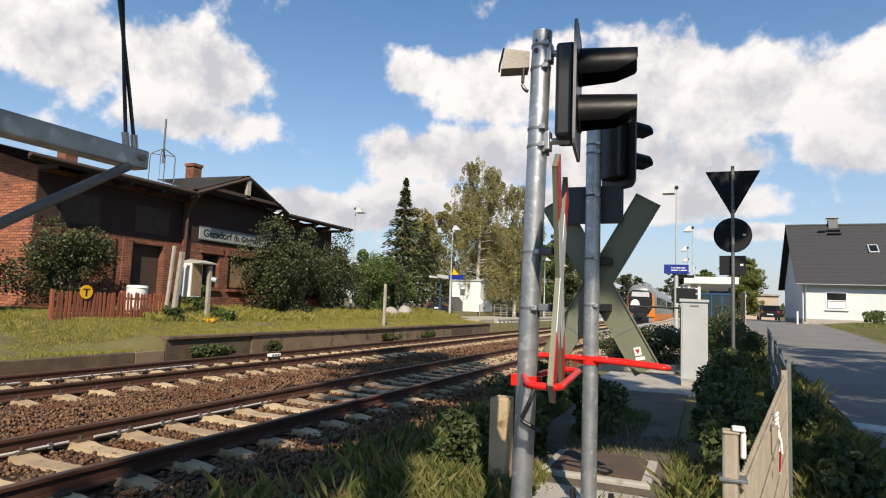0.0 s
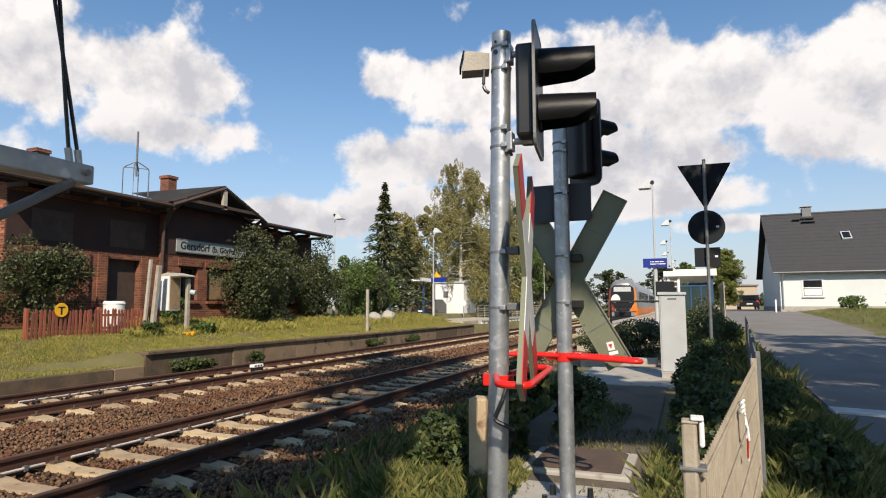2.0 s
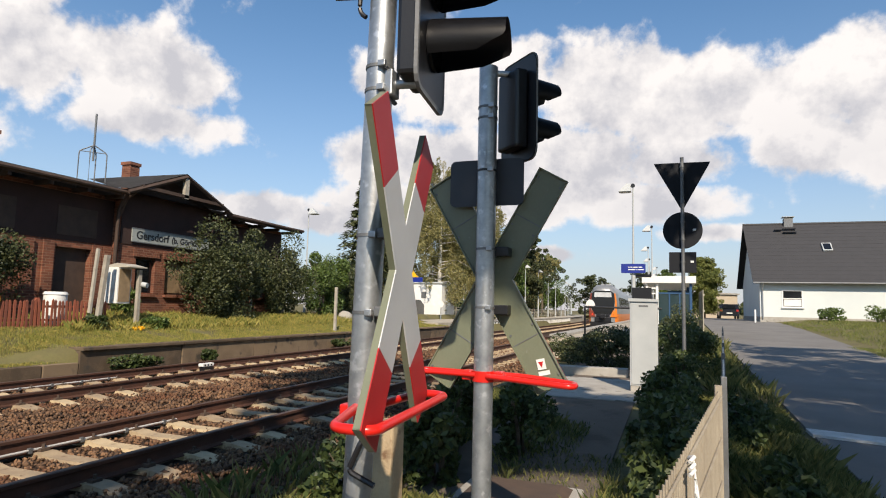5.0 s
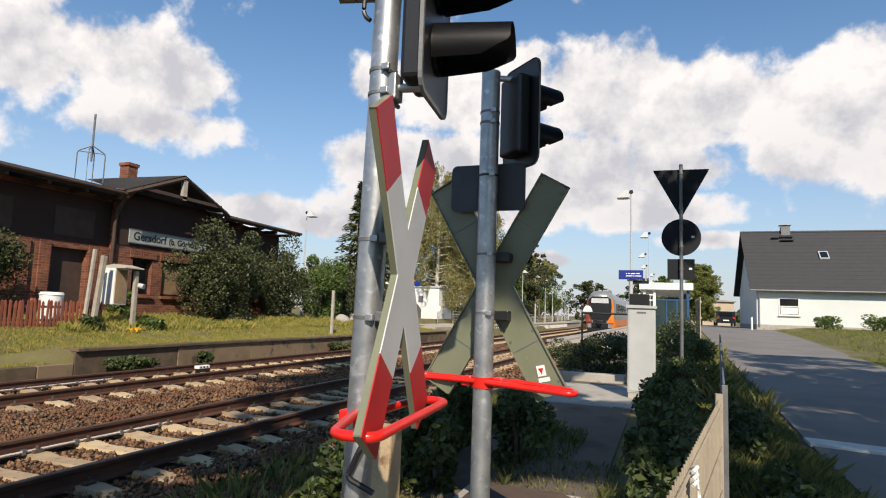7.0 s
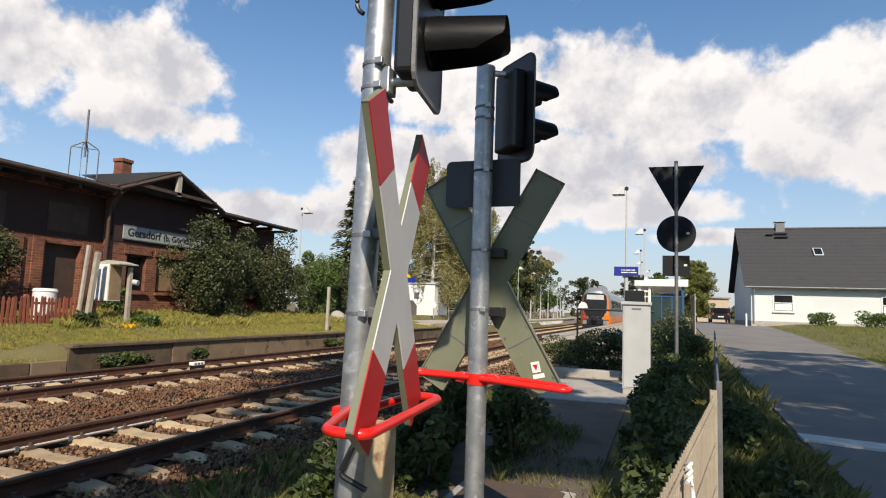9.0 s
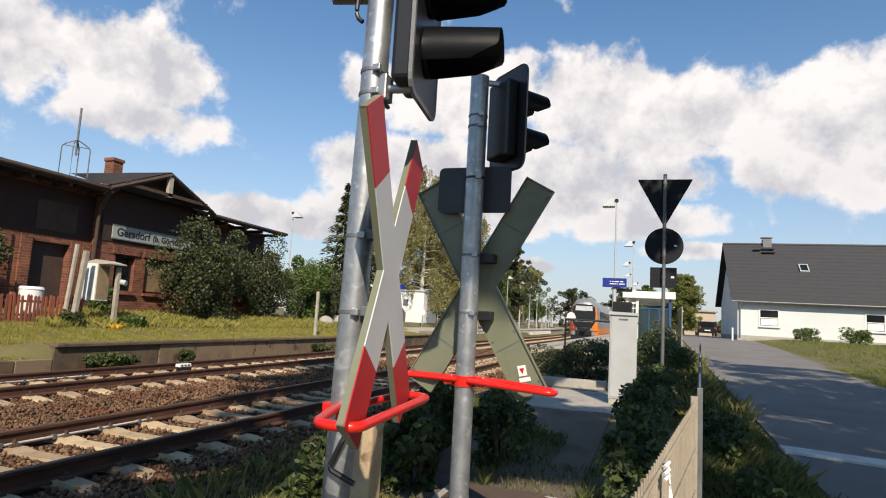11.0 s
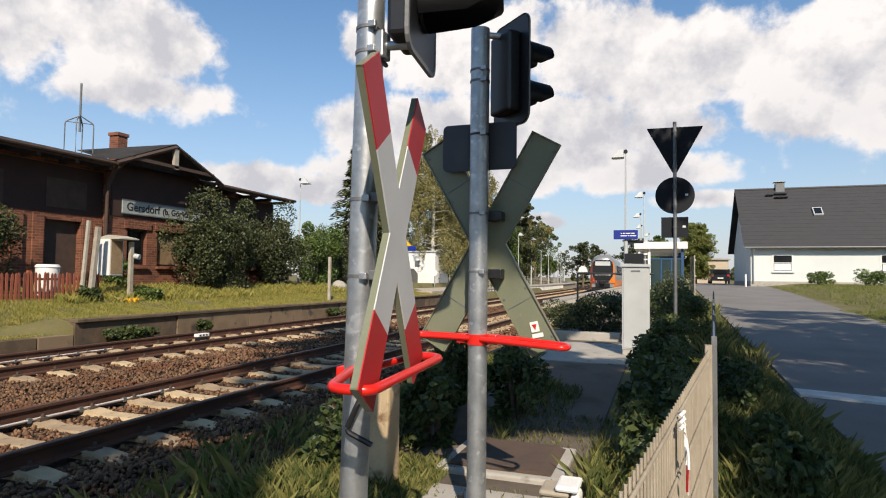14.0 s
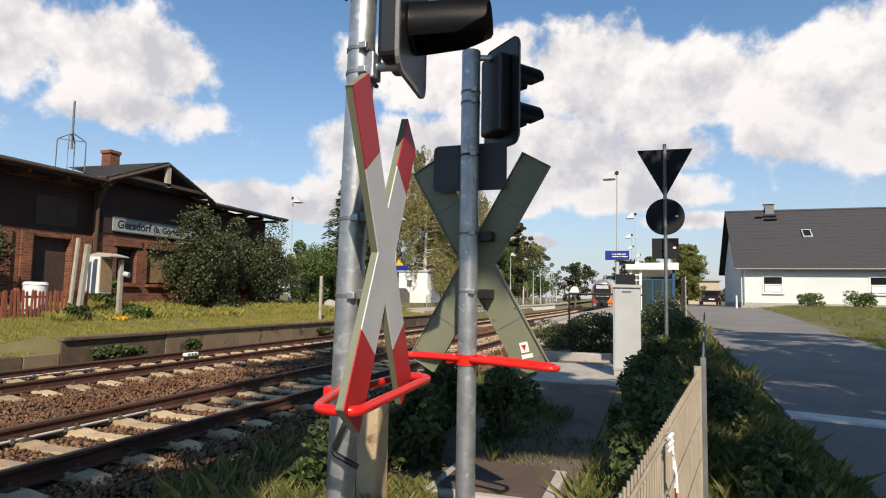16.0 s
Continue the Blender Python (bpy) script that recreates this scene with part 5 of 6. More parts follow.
def station_yard():
    f = thing("picket_fence", "faded red-brown wooden picket fence in the grass", "fence")
    rng = random.Random(2)
    ya, yb = 9.6, 13.35
    n = 38
    for k in range(n):
        y = ya + (yb - ya) * k / (n - 1)
        x = -8.5
        z = float(ground_z(x, y))
        h = 0.66 + rng.uniform(-0.03, 0.04)
        bm = slab([(-0.03, -0.03), (0.03, -0.03), (0.03, h - 0.04), (0, h), (-0.03, h - 0.04)], "x", 0, 0.018)
        bm.transform(pose(x, y, z, rng.uniform(-2.5, 2.5), 0, 0))
        part("picket", bm, REDWOOD, f)
    for h in (0.15, 0.48):
        part("fence_rail", box(-8.53, -8.503, ya, yb, float(ground_z(-8.5, 12)) + h, float(ground_z(-8.5, 12)) + h + 0.06), REDWOOD, f)
    for y in (9.62, 11.5, 13.3):
        part("fence_post", box(-8.62, -8.535, y - 0.04, y + 0.04, 0.4, float(ground_z(-8.5, y)) + 0.72), REDWOOD, f)
    ys = thing("yellow_sign", "round yellow sign with a black T on the picket fence", "sign")
    part("disc", tube([(-8.46, 10.38, 1.44), (-8.45, 10.38, 1.44)], 0.17, seg=28), YELLOW, ys)
    part("letter_bar", box(-8.449, -8.445, 10.29, 10.47, 1.49, 1.52), BLACK, ys)
    part("letter_bar", box(-8.449, -8.445, 10.36, 10.40, 1.33, 1.49), BLACK, ys)
    tank = thing("white_tank", "white plastic tank behind the picket fence", "tank")
    part("tank", tube([(-8.95, 12.25, 0.7), (-8.95, 12.25, 1.6)], 0.27, seg=24), WHITE, tank, smooth=True)
    part("lid", tube([(-8.95, 12.25, 1.6), (-8.95, 12.25, 1.67)], 0.29, seg=24, r_end=0.25), WHITE, tank, smooth=True)
    for x, y, z1, lean, w in ((-8.42, 12.78, 2.85, 4, 0.04), (-8.34, 12.98, 2.7, 5, 0.06)):
        p = thing("timber_post", "pale weathered timber post leaning slightly", "post")
        bm = box(-w, w, -w, w, -0.1, z1 - 0.6, bevel=0.01)
        bm.transform(pose(x, y, 0.6, -lean, 0, 0))
        part("timber", bm, PALEWOOD, p)
    b = thing("notice_cabinet", "white notice cabinet on a post with a small roof", "notice cabinet")
    part("post", box(-8.25, -8.15, 14.08, 14.18, 0.5, 2.35), PALEWOOD, b)
    part("case", box(-8.85, -8.4, 13.6, 14.05, 1.4, 2.4, bevel=0.01), WHITE, b)
    part("front_panel", box(-8.399, -8.385, 13.64, 14.01, 1.45, 2.36), BOARD, b, "beige board front")
    part("cabinet_roof", slab([(-8.95, 2.4), (-8.05, 2.4), (-8.05, 2.43), (-8.5, 2.52), (-8.95, 2.43)], "y", 13.62, 14.25), PALEWOOD, b)
    part("lamp_housing", tube([(-8.15, 14.2, 1.95), (-8.0, 14.24, 1.92)], 0.075, seg=12), GREY, b, smooth=True)
    for y, x, z, s in ((13.9, -7.7, 0.62, 1.0),):
        c = thing("yellow_flowers", "clump of yellow flowers in the grass", "flowers")
        rng2 = np.random.default_rng(1)
        V, F = leaf_cloud(rng2, 90, (x, y - 0.1, z + 0.12), (0.16, 0.2, 0.09), 0.035)
        from_arrays("blossoms", V, F, YELLOW, c)
    gp = thing("grass_post", "plain grey wooden post in the grass", "post")
    part("timber", box(-6.55, -6.45, 22.05, 22.15, 0.4, 2.2, bevel=0.01), PALEWOOD, gp)
    for k, (x, y, r) in enumerate(((-8.6, 26.6, 0.35), (-8.7, 28.2, 0.4))):
        st = thing("boulder", "pale granite boulder in the grass", "boulder", "boulders by the old platform")
        bm = bmesh.new()
        bmesh.ops.create_icosphere(bm, subdivisions=3, radius=r)
        for v in bm.verts:
            v.co *= 1 + 0.25 * noise.noise(v.co * 2.5 + Vector((k, 0, 0)))
            v.co.z *= 0.8
        bm.transform(pose(x, y, float(ground_z(x, y)) + r * 0.45))
        part("stone", bm, CONCRETE, st, smooth=True)


station_yard()


# ---- far side: white hut, lamps, fence ----
def platform_lamp(x, y, z, h, reach, label="slim pale platform lamp post with a wedge-shaped head"):
    t = thing("platform_lamp", label, "platform lamp", "lamps along the platforms", at=(x, y, z))
    part("base_tube", tube([(0, 0, 0), (0, 0, 2.35)], 0.075, seg=10), GREY, t, smooth=True)
    part("pole", tube([(0, 0, 2.3), (0, 0, h + 0.2)], 0.04, seg=10, r_end=0.026), GREY, t, smooth=True)
    k = 1 if reach > 0 else -1
    part("arm", tube([(0, 0, h + 0.1), (k * 0.14, 0, h + 0.14)], 0.025, seg=8), WHITE, t)
    part("hinge", tube([(0, -0.05, h + 0.16), (0, 0.05, h + 0.16)], 0.075, seg=12), BLACK, t, "dark round hinge")
    bm = bmesh.new()
    low = [bm.verts.new((x_, y_, h - 0.08)) for x_, y_ in ((k * 0.06, -0.2), (reach, -0.2), (reach, 0.2), (k * 0.06, 0.2))]
    top = [bm.verts.new((x_, y_, h + 0.24)) for x_, y_ in ((k * 0.1, -0.05), (k * 0.24, -0.05), (k * 0.24, 0.05), (k * 0.1, 0.05))]
    for i in range(4):
        bm.faces.new((low[i], low[(i + 1) % 4], top[(i + 1) % 4], top[i]))
    bm.faces.new(low[::-1])
    bm.faces.new(top)
    part("lamp_head", bm, GREY, t, "pale grey wedge-shaped reflector")
    part("diffuser", box(min(k * 0.12, reach - k * 0.05), max(k * 0.12, reach - k * 0.05), -0.16, 0.16, h - 0.1, h - 0.081), GREY, t)
    return t


first = platform_lamp(4.56, 25.0, 0.55, 5.62, -0.52)
for x, y in ((4.94, 37.0), (4.4, 48.6), (4.2, 59.0), (4.7, 70), (4.7, 82), (4.7, 95), (4.7, 108), (4.7, 122)):
    copy_thing(first, pose(x + float(track_x(y)), y, 0.55))
left_first = platform_lamp(-9.4, 36.0, 0.6, 5.7, 0.6)
for y in (52, 60, 68, 76, 84, 92, 100, 108, 116, 124, 132, 140):
    copy_thing(left_first, pose(-9.2 + float(track_x(y)), y, 0.55))


copy_thing(left_first, pose(-12.3, 28.8, 0.7))


def blue_sign():
    t = thing("platform_sign", "blue platform sign with white lines of writing", "platform sign")
    part("panel", box(4.12, 5.0, 24.88, 24.93, 2.97, 3.32, bevel=0.006), BLUE, t)
    for z, words in ((3.19, (0.05, 0.07, 0.16, 0.13)), (3.1, (0.24, 0.04, 0.22))):
        k = 4.38
        for wd in words:
            part("lettering_bar", box(k, k + wd, 24.872, 24.879, z - 0.018, z + 0.018), WHITE, t)
            k += wd + 0.03
    part("lower_panel", box(4.62, 5.2, 25.0, 25.04, 2.82, 2.93), BLACK, t, "narrow dark strip below")
    part("bracket", box(4.52, 4.6, 24.93, 25.0, 3.05, 3.1), ZINC, t)
    part("bracket", box(4.6, 4.66, 25.005, 25.03, 2.9, 2.98), ZINC, t)
    t2 = thing("platform_sign", "dark blue sign with a yellow symbol above the far platform", "platform sign")
    part("panel", box(-9.6, -8.6, 36.1, 36.15, 3.05, 3.35), BLUE, t2)
    part("symbol", slab([(-9.4, 3.36), (-8.9, 3.36), (-9.25, 3.75)], "y", 36.1, 36.14), YELLOW, t2)
    t3 = thing("dark_display", "black display box seen from behind", "display box")
    part("box", box(4.72, 5.3, 21.0, 21.25, 1.8, 2.28, bevel=0.01), BLACK, t3)
    part("leg", tube([(5.0, 21.12, 0.1), (5.0, 21.12, 1.8)], 0.05, seg=8), DARKZINC, t3)


blue_sign()


def shelter():
    t = thing("platform_shelter", "platform shelter with white roof and blue glazed walls", "shelter")
    x0, x1, y0, y1, z = 4.85, 6.75, 28.0, 36.0, 0.55
    part("roof", box(x0 - 0.1, x1 + 0.1, y0 - 0.2, y1, 2.74, 3.03, bevel=0.01), WHITE, t)
    for x, y in ((x0 + 0.1, y0), (x0 + 0.42, y0 + 1.2), (x0 + 0.5, y0), (x1 - 0.1, y0), (x0 + 0.1, 32), (x1 - 0.1, 32), (x0 + 0.1, y1 - 0.2), (x1 - 0.1, y1 - 0.2)):
        part("column", box(x - 0.05, x + 0.05, y - 0.05, y + 0.05, z, 2.74), WHITE if x < x0 + 0.9 else BLUEFRAME, t)
    for a, b in ((x0 + 0.55, x1 - 0.15),):
        part("rail", box(a, b, y0 - 0.03, y0 + 0.03, 2.3, 2.36), BLUEFRAME, t)
        part("pane", box(a, b, y0 - 0.006, y0 + 0.006, 0.75, 2.3), TEALGLASS, t, "dark tinted pane")
    for yy in (y0 + 0.1, y0 + 2.0, y0 + 4.1, y0 + 6):
        p = part("pane", box(x1 - 0.1, x1 - 0.09, yy, yy + 1.7, 0.75, 2.5), GLASS, t)
        p.visible_shadow = False
    for z0, z1 in ((2.28, 2.33), (2.5, 2.56)):
        part("white_rail", box(x0 + 0.16, x0 + 0.45, y0 - 0.02, y0 + 0.02, z0, z1), WHITE, t, "white frame rail")
        part("side_rail", box(x0 + 0.08, x0 + 0.12, y0 + 0.06, y1 - 0.26, z0, z1), WHITE, t, "white frame rail")
    for yy in (y0 + 1.0, y0 + 2.4, y0 + 5.4, y0 + 6.6):
        part("column", box(x0 + 0.05, x0 + 0.13, yy - 0.04, yy + 0.04, z, 2.74), WHITE, t)
    part("mullion", box(x0 + 0.95, x0 + 1.0, y0 - 0.02, y0 + 0.02, 0.6, 2.3), BLUEFRAME, t)
    part("mullion", box(x0 + 1.35, x0 + 1.4, y0 - 0.02, y0 + 0.02, 0.6, 2.3), BLUEFRAME, t)
    part("kick_panel", box(x0 + 0.9, x1 - 0.15, y0 - 0.015, y0 + 0.015, 0.56, 1.3), DARKGLASS, t)
    part("back_panel", box(x0 + 0.9, x1 - 0.1, y1 - 0.3, y1 - 0.25, 0.6, 2.7), BLUEFRAME, t)


shelter()


def handrail():
    t = thing("handrail", "dark steel handrail with a white round end plate", "handrail")
    for x in (3.4, 4.9):
        part("post", tube([(x, 20.0, 0.1), (x, 20.0, 1.65)], 0.03, seg=8), BLACK, t)
    part("bar", tube([(3.4, 20, 1.63), (5.6, 20, 1.63)], 0.03, seg=8), BLACK, t)
    part("end_plate", slab([(3.56 + 0.14 * math.cos(radians(a)), 1.67 + 0.19 * math.sin(radians(a))) for a in range(0, 181, 18)], "y", 19.97, 20.0), WHITE, t, "white half-round plate")


handrail()


def hut():
    t = thing("white_hut", "small white flat-roofed hut beside the far platform", "hut")
    part("hut_body", box(-13.0, -10.6, 45, 48, 0.5, 3.35), WHITE, t)
    part("roof", box(-13.1, -10.5, 44.9, 48.1, 3.35, 3.46), GREY, t)
    part("hatch", box(-12.3, -11.9, 44.97, 44.995, 2.2, 2.7), DARKZINC, t)
    t = thing("round_marker", "round white marker sign on a short post", "sign")
    part("post", tube([(-9.9, 43, 0.4), (-9.9, 43, 1.9)], 0.04, seg=8), ZINC, t)
    part("disc", tube([(-9.9, 42.95, 1.75), (-9.9, 42.93, 1.75)], 0.24, seg=20), WHITE, t)
    w = thing("white_canopy", "flat white canopy behind the shrubs", "canopy")
    part("roof", box(-15.5, -12.2, 40.5, 42.5, 3.35, 3.6), WHITE, w)
    for x in (-15.3, -12.5):
        part("column", box(x, x + 0.12, 41.3, 41.42, 0.5, 3.35), BLUEFRAME, w)
    f = thing("platform_railing", "weathered tan railing along the back of the far platform", "railing")
    for k in range(44):
        y = 46 + 1.7 * k
        o = float(track_x(y))
        part("post", box(-9.75 + o - 0.03, -9.75 + o + 0.03, y - 0.03, y + 0.03, 0.5, 1.6), PALEWOOD, f)
        o2 = float(track_x(y + 1.7))
        for h in (0.75, 0.95, 1.15, 1.35, 1.55):
            part("rail_bar", tube([(-9.75 + o, y, h), (-9.75 + o2, y + 1.7, h)], 0.028, seg=4), PALEWOOD, f)


hut()


# ---- houses by the road ----
def roof_tiles(t, p00, along, up, na, nb, material, thick=0.03):
    """Overlapping rows of roofing laid as long courses."""
    p00, along, up = Vector(p00), Vector(along), Vector(up)
    nrm = along.cross(up).normalized()
    if nrm.z < 0:
        nrm = -nrm
    for j in range(nb):
        a = p00 + up * (j / nb)
        b = p00 + up * ((j + 1.12) / nb)
        bm = bmesh.new()
        v = [a + nrm * thick, a + along + nrm * thick, b + along, b, a, a + along]
        v = [bm.verts.new(q) for q in v]
        bm.faces.new((v[0], v[1], v[2], v[3]))
        bm.faces.new((v[4], v[5], v[1], v[0]))
        part("tile_course", bm, material, t)


def plain_window(t, x0, x1, y, z0, z1):
    w = part("window_frame", box(x0 - 0.09, x1 + 0.09, y - 0.03, y + 0.05, z0 - 0.09, z1 + 0.09), WHITE, t)
    part("pane", box(x0, x1, y - 0.036, y - 0.031, z0, z1), DARKGLASS, w)
    part("blind", box(x0 + 0.03, x1 - 0.03, y - 0.042, y - 0.037, z0 + 0.03, z0 + (z1 - z0) * 0.45), WHITE, w)
    part("bar", box(x0, x1, y - 0.05, y - 0.043, (z0 + z1) / 2 - 0.02, (z0 + z1) / 2 + 0.04), WHITE, w)
    part("window_sill", box(x0 - 0.12, x1 + 0.12, y - 0.1, y - 0.0, z0 - 0.14, z0 - 0.09), GREY, w)


def white_house():
    t = thing("white_house", "pale plastered house with a steep dark tiled roof", "house")
    x0, x1, y0, y1, g, e, r = 11.7, 22.5, 48.0, 58.0, 0.6, 4.15, 8.45
    yr = (y0 + y1) / 2
    part("wall", slab([(y0, g), (y1, g), (y1, e - 0.2), (yr, r - 0.35), (y0, e - 0.2)], "x", x0, x1), RENDERW, t)
    part("plinth", box(x0 - 0.02, x1 + 0.02, y0 - 0.025, y1 + 0.02, g, 1.42), CONCRETE, t)
    for s, ya in ((1, y0 - 0.45), (-1, y1 + 0.45)):
        zz = e - 0.42
        roof_tiles(t, (x0 - 0.45, ya, zz), (x1 - x0 + 0.9, 0, 0), (0, yr - ya, r - zz), 1, 16, TILE, thick=0.008)
        bm = bmesh.new()
        bm.faces.new([bm.verts.new(q) for q in ((x0 - 0.45, ya, zz - 0.05), (x1 + 0.45, ya, zz - 0.05), (x1 + 0.45, yr, r - 0.05), (x0 - 0.45, yr, r - 0.05))])
        bmesh.ops.solidify(bm, geom=bm.faces[:], thickness=0.1)
        part("roof", bm, TILE, t, "dark grey roof")
    part("ridge", tube([(x0 - 0.45, yr, r), (x1 + 0.45, yr, r)], 0.1, seg=8), TILE, t)
    part("gutter", tube([(x0 - 0.45, y0 - 0.5, e - 0.42), (x1 + 0.45, y0 - 0.5, e - 0.42)], 0.06, seg=8), DARKZINC, t)
    part("downpipe", tube(bend([(x0 + 0.15, y0 - 0.5, e - 0.45), (x0 + 0.15, y0 - 0.08, e - 0.9), (x0 + 0.15, y0 - 0.08, 1.3)], 0.1), 0.05, seg=8), ZINC, t)
    plain_window(t, 13.12, 14.22, y0, 2.15, 3.2)
    plain_window(t, 19.4, 20.4, y0, 2.15, 3.2)
    # roof window, chimney and step grate
    sl = (r - (e - 0.42)) / (yr - y0 + 0.45)
    ang = math.degrees(math.atan(sl))
    sk = box(-0.3, 0.3, -0.45, 0.45, 0.0, 0.12, bevel=0.01)
    sk.transform(pose(16.35, 50.6, e - 0.42 + sl * (50.6 - y0 + 0.45) + 0.02, ang, 0, 0))
    s = part("roof_window", sk, GREY, t)
    pn = box(-0.23, 0.23, -0.36, 0.36, 0.122, 0.13)
    pn.transform(pose(16.35, 50.6, e - 0.42 + sl * (50.6 - y0 + 0.45) + 0.02, ang, 0, 0))
    part("pane", pn, DARKGLASS, s)
    for dx, yy, w in ((14.3, 52.3, 0.9), (14.3, 51.95, 0.9), (13.55, 52.2, 0.5)):
        st = box(-w / 2, w / 2, -0.12, 0.12, 0.15, 0.2)
        st.transform(pose(dx, yy, e - 0.42 + sl * (yy - y0 + 0.45), 0, 0, 0))
        part("step_grate", st, BLACK, t)
    part("chimney", box(14.05, 14.65, 52.7, 53.3, 7.8, 8.85), DARKZINC, t, "grey clad chimney")
    part("chimney_cap", box(13.95, 14.75, 52.6, 53.4, 8.95, 9.0), ZINC, t)
    return t


white_house()


def red_house():
    t = thing("red_roofed_house", "white house with a shallow red tiled hip roof", "house")
    x0, x1, y0, y1, g, e = 21.74, 31.0, 32.0, 39.1, 0.8, 4.92
    part("wall", box(x0, x1, y0, y1, g, e), RENDERW, t)
    bm = bmesh.new()
    lo = [bm.verts.new(p) for p in ((x0 - 1.0, y0 - 0.9, e - 0.05), (x1 + 0.9, y0 - 0.9, e - 0.05), (x1 + 0.9, y1 + 0.9, e - 0.05), (x0 - 1.0, y1 + 0.9, e - 0.05))]
    hi = [bm.verts.new(p) for p in ((x0 + 3, (y0 + y1) / 2, e + 1.7), (x1 - 3, (y0 + y1) / 2, e + 1.7))]
    bm.faces.new((lo[0], lo[1], hi[1], hi[0]))
    bm.faces.new((lo[1], lo[2], hi[1]))
    bm.faces.new((lo[2], lo[3], hi[0], hi[1]))
    bm.faces.new((lo[3], lo[0], hi[0]))
    bm.faces.new(lo[::-1])
    part("roof", bm, REDTILE, t, "red tiled hip roof")
    part("gutter", tube([(x0 - 1.05, y0 - 0.95, e - 0.08), (x1, y0 - 0.95, e - 0.08)], 0.08, seg=8), DARKZINC, t)
    part("gutter", tube([(x0 - 1.06, y0 - 0.9, e - 0.08), (x0 - 1.06, y1 + 0.9, e - 0.08)], 0.08, seg=8), DARKZINC, t)
    part("downpipe", tube(bend([(x0 - 0.95, y1 - 0.3, e - 0.1), (x0 - 0.1, y1 - 0.3, e - 0.8), (x0 - 0.1, y1 - 0.3, g)], 0.2), 0.06, seg=8), DARKZINC, t)
    c = thing("carport", "low carport with a red roof and pale posts", "carport")
    part("roof", slab([(22.8, 3.6), (28.5, 3.1), (28.5, 3.25), (22.8, 3.78)], "y", 50, 55), REDTILE, c)
    for x in (23.2, 25.6, 28):
        part("post", box(x, x + 0.15, 50.2, 50.35, 0.8, 3.3), DARKWOOD, c)
    part("wall", box(23.2, 28.0, 54, 54.2, 0.8, 2.6), RENDERW, c)
    g2 = thing("garage", "low beige garage at the end of the lane", "garage")
    part("wall", box(8.4, 12.6, 72, 78, 0.7, 3.6), BEIGEWALL, g2)
    part("roof", slab([(8.2, 3.6), (12.8, 3.6), (12.8, 3.72), (8.2, 3.9)], "y", 71.8, 78.2), CONCRETE, g2)


red_house()


def parked_car(x, y, z, m_paint, length=4.2):
    t = thing("parked_car", "dark hatchback parked at the end of the lane", "car", at=(x, y, z))
    w = 0.86
    prof = [(0.0, 0.35), (0.05, 0.8), (0.35, 0.95), (0.75, 1.42), (2.3, 1.45), (3.0, 1.0), (4.0, 0.85), (4.2, 0.6), (4.2, 0.3), (0.0, 0.28)]
    bm = slab(prof, "x", -w, w)
    bmesh.ops.bevel(bm, geom=bm.edges[:], offset=0.05, segments=2, affect="EDGES")
    part("body", bm, m_paint, t, smooth=True)
    part("rear_window", slab([(-0.62, 1.0), (0.62, 1.0), (0.5, 1.34), (-0.5, 1.34)], "y", 0.3, 0.5), DARKGLASS, t)
    for s in (-1, 1):
        part("tail_light", box(s * 0.7 - 0.1, s * 0.7 + 0.1, -0.01, 0.06, 0.72, 0.9), REDSIGN, t)
        for yy in (0.75, 3.35):
            wh = part("wheel", tube([(s * 0.72, yy, 0.31), (s * 0.88, yy, 0.31)], 0.31, seg=20), RUBBER, t)
            part("rim", tube([(s * 0.875, yy, 0.31), (s * 0.89, yy, 0.31)], 0.19, seg=14), SILVER, wh)
    part("number_plate", box(-0.26, 0.26, -0.015, 0.02, 0.5, 0.61), WHITE, t)


parked_car(11.3, 66.0, float(road_z(65)) + 0.012, CARPAINT)
parked_car(-12.9, 42.0, 0.6, CARPAINT)
for k, (x, y) in enumerate(((11.2, 46.5), (20.2, 44.5))):
    b = thing("white_bollard", "short white roadside bollard", "bollard", "bollards by the house")
    part("post", tube([(x, y, float(ground_z(x, y))), (x, y, float(ground_z(x, y)) + 0.9)], 0.06, seg=10), WHITE, b)
gs = thing("lattice_screen", "weathered lattice screen beside the lane", "screen")
for k in range(16):
    part("slat", box(7.2, 7.23, 30 + 0.25 * k, 30.2 + 0.25 * k, 0.6, 2.55), PALEWOOD, gs)
for h in (0.9, 1.6, 2.3):
    part("rail", box(7.23, 7.27, 30, 34, h, h + 0.08), PALEWOOD, gs)


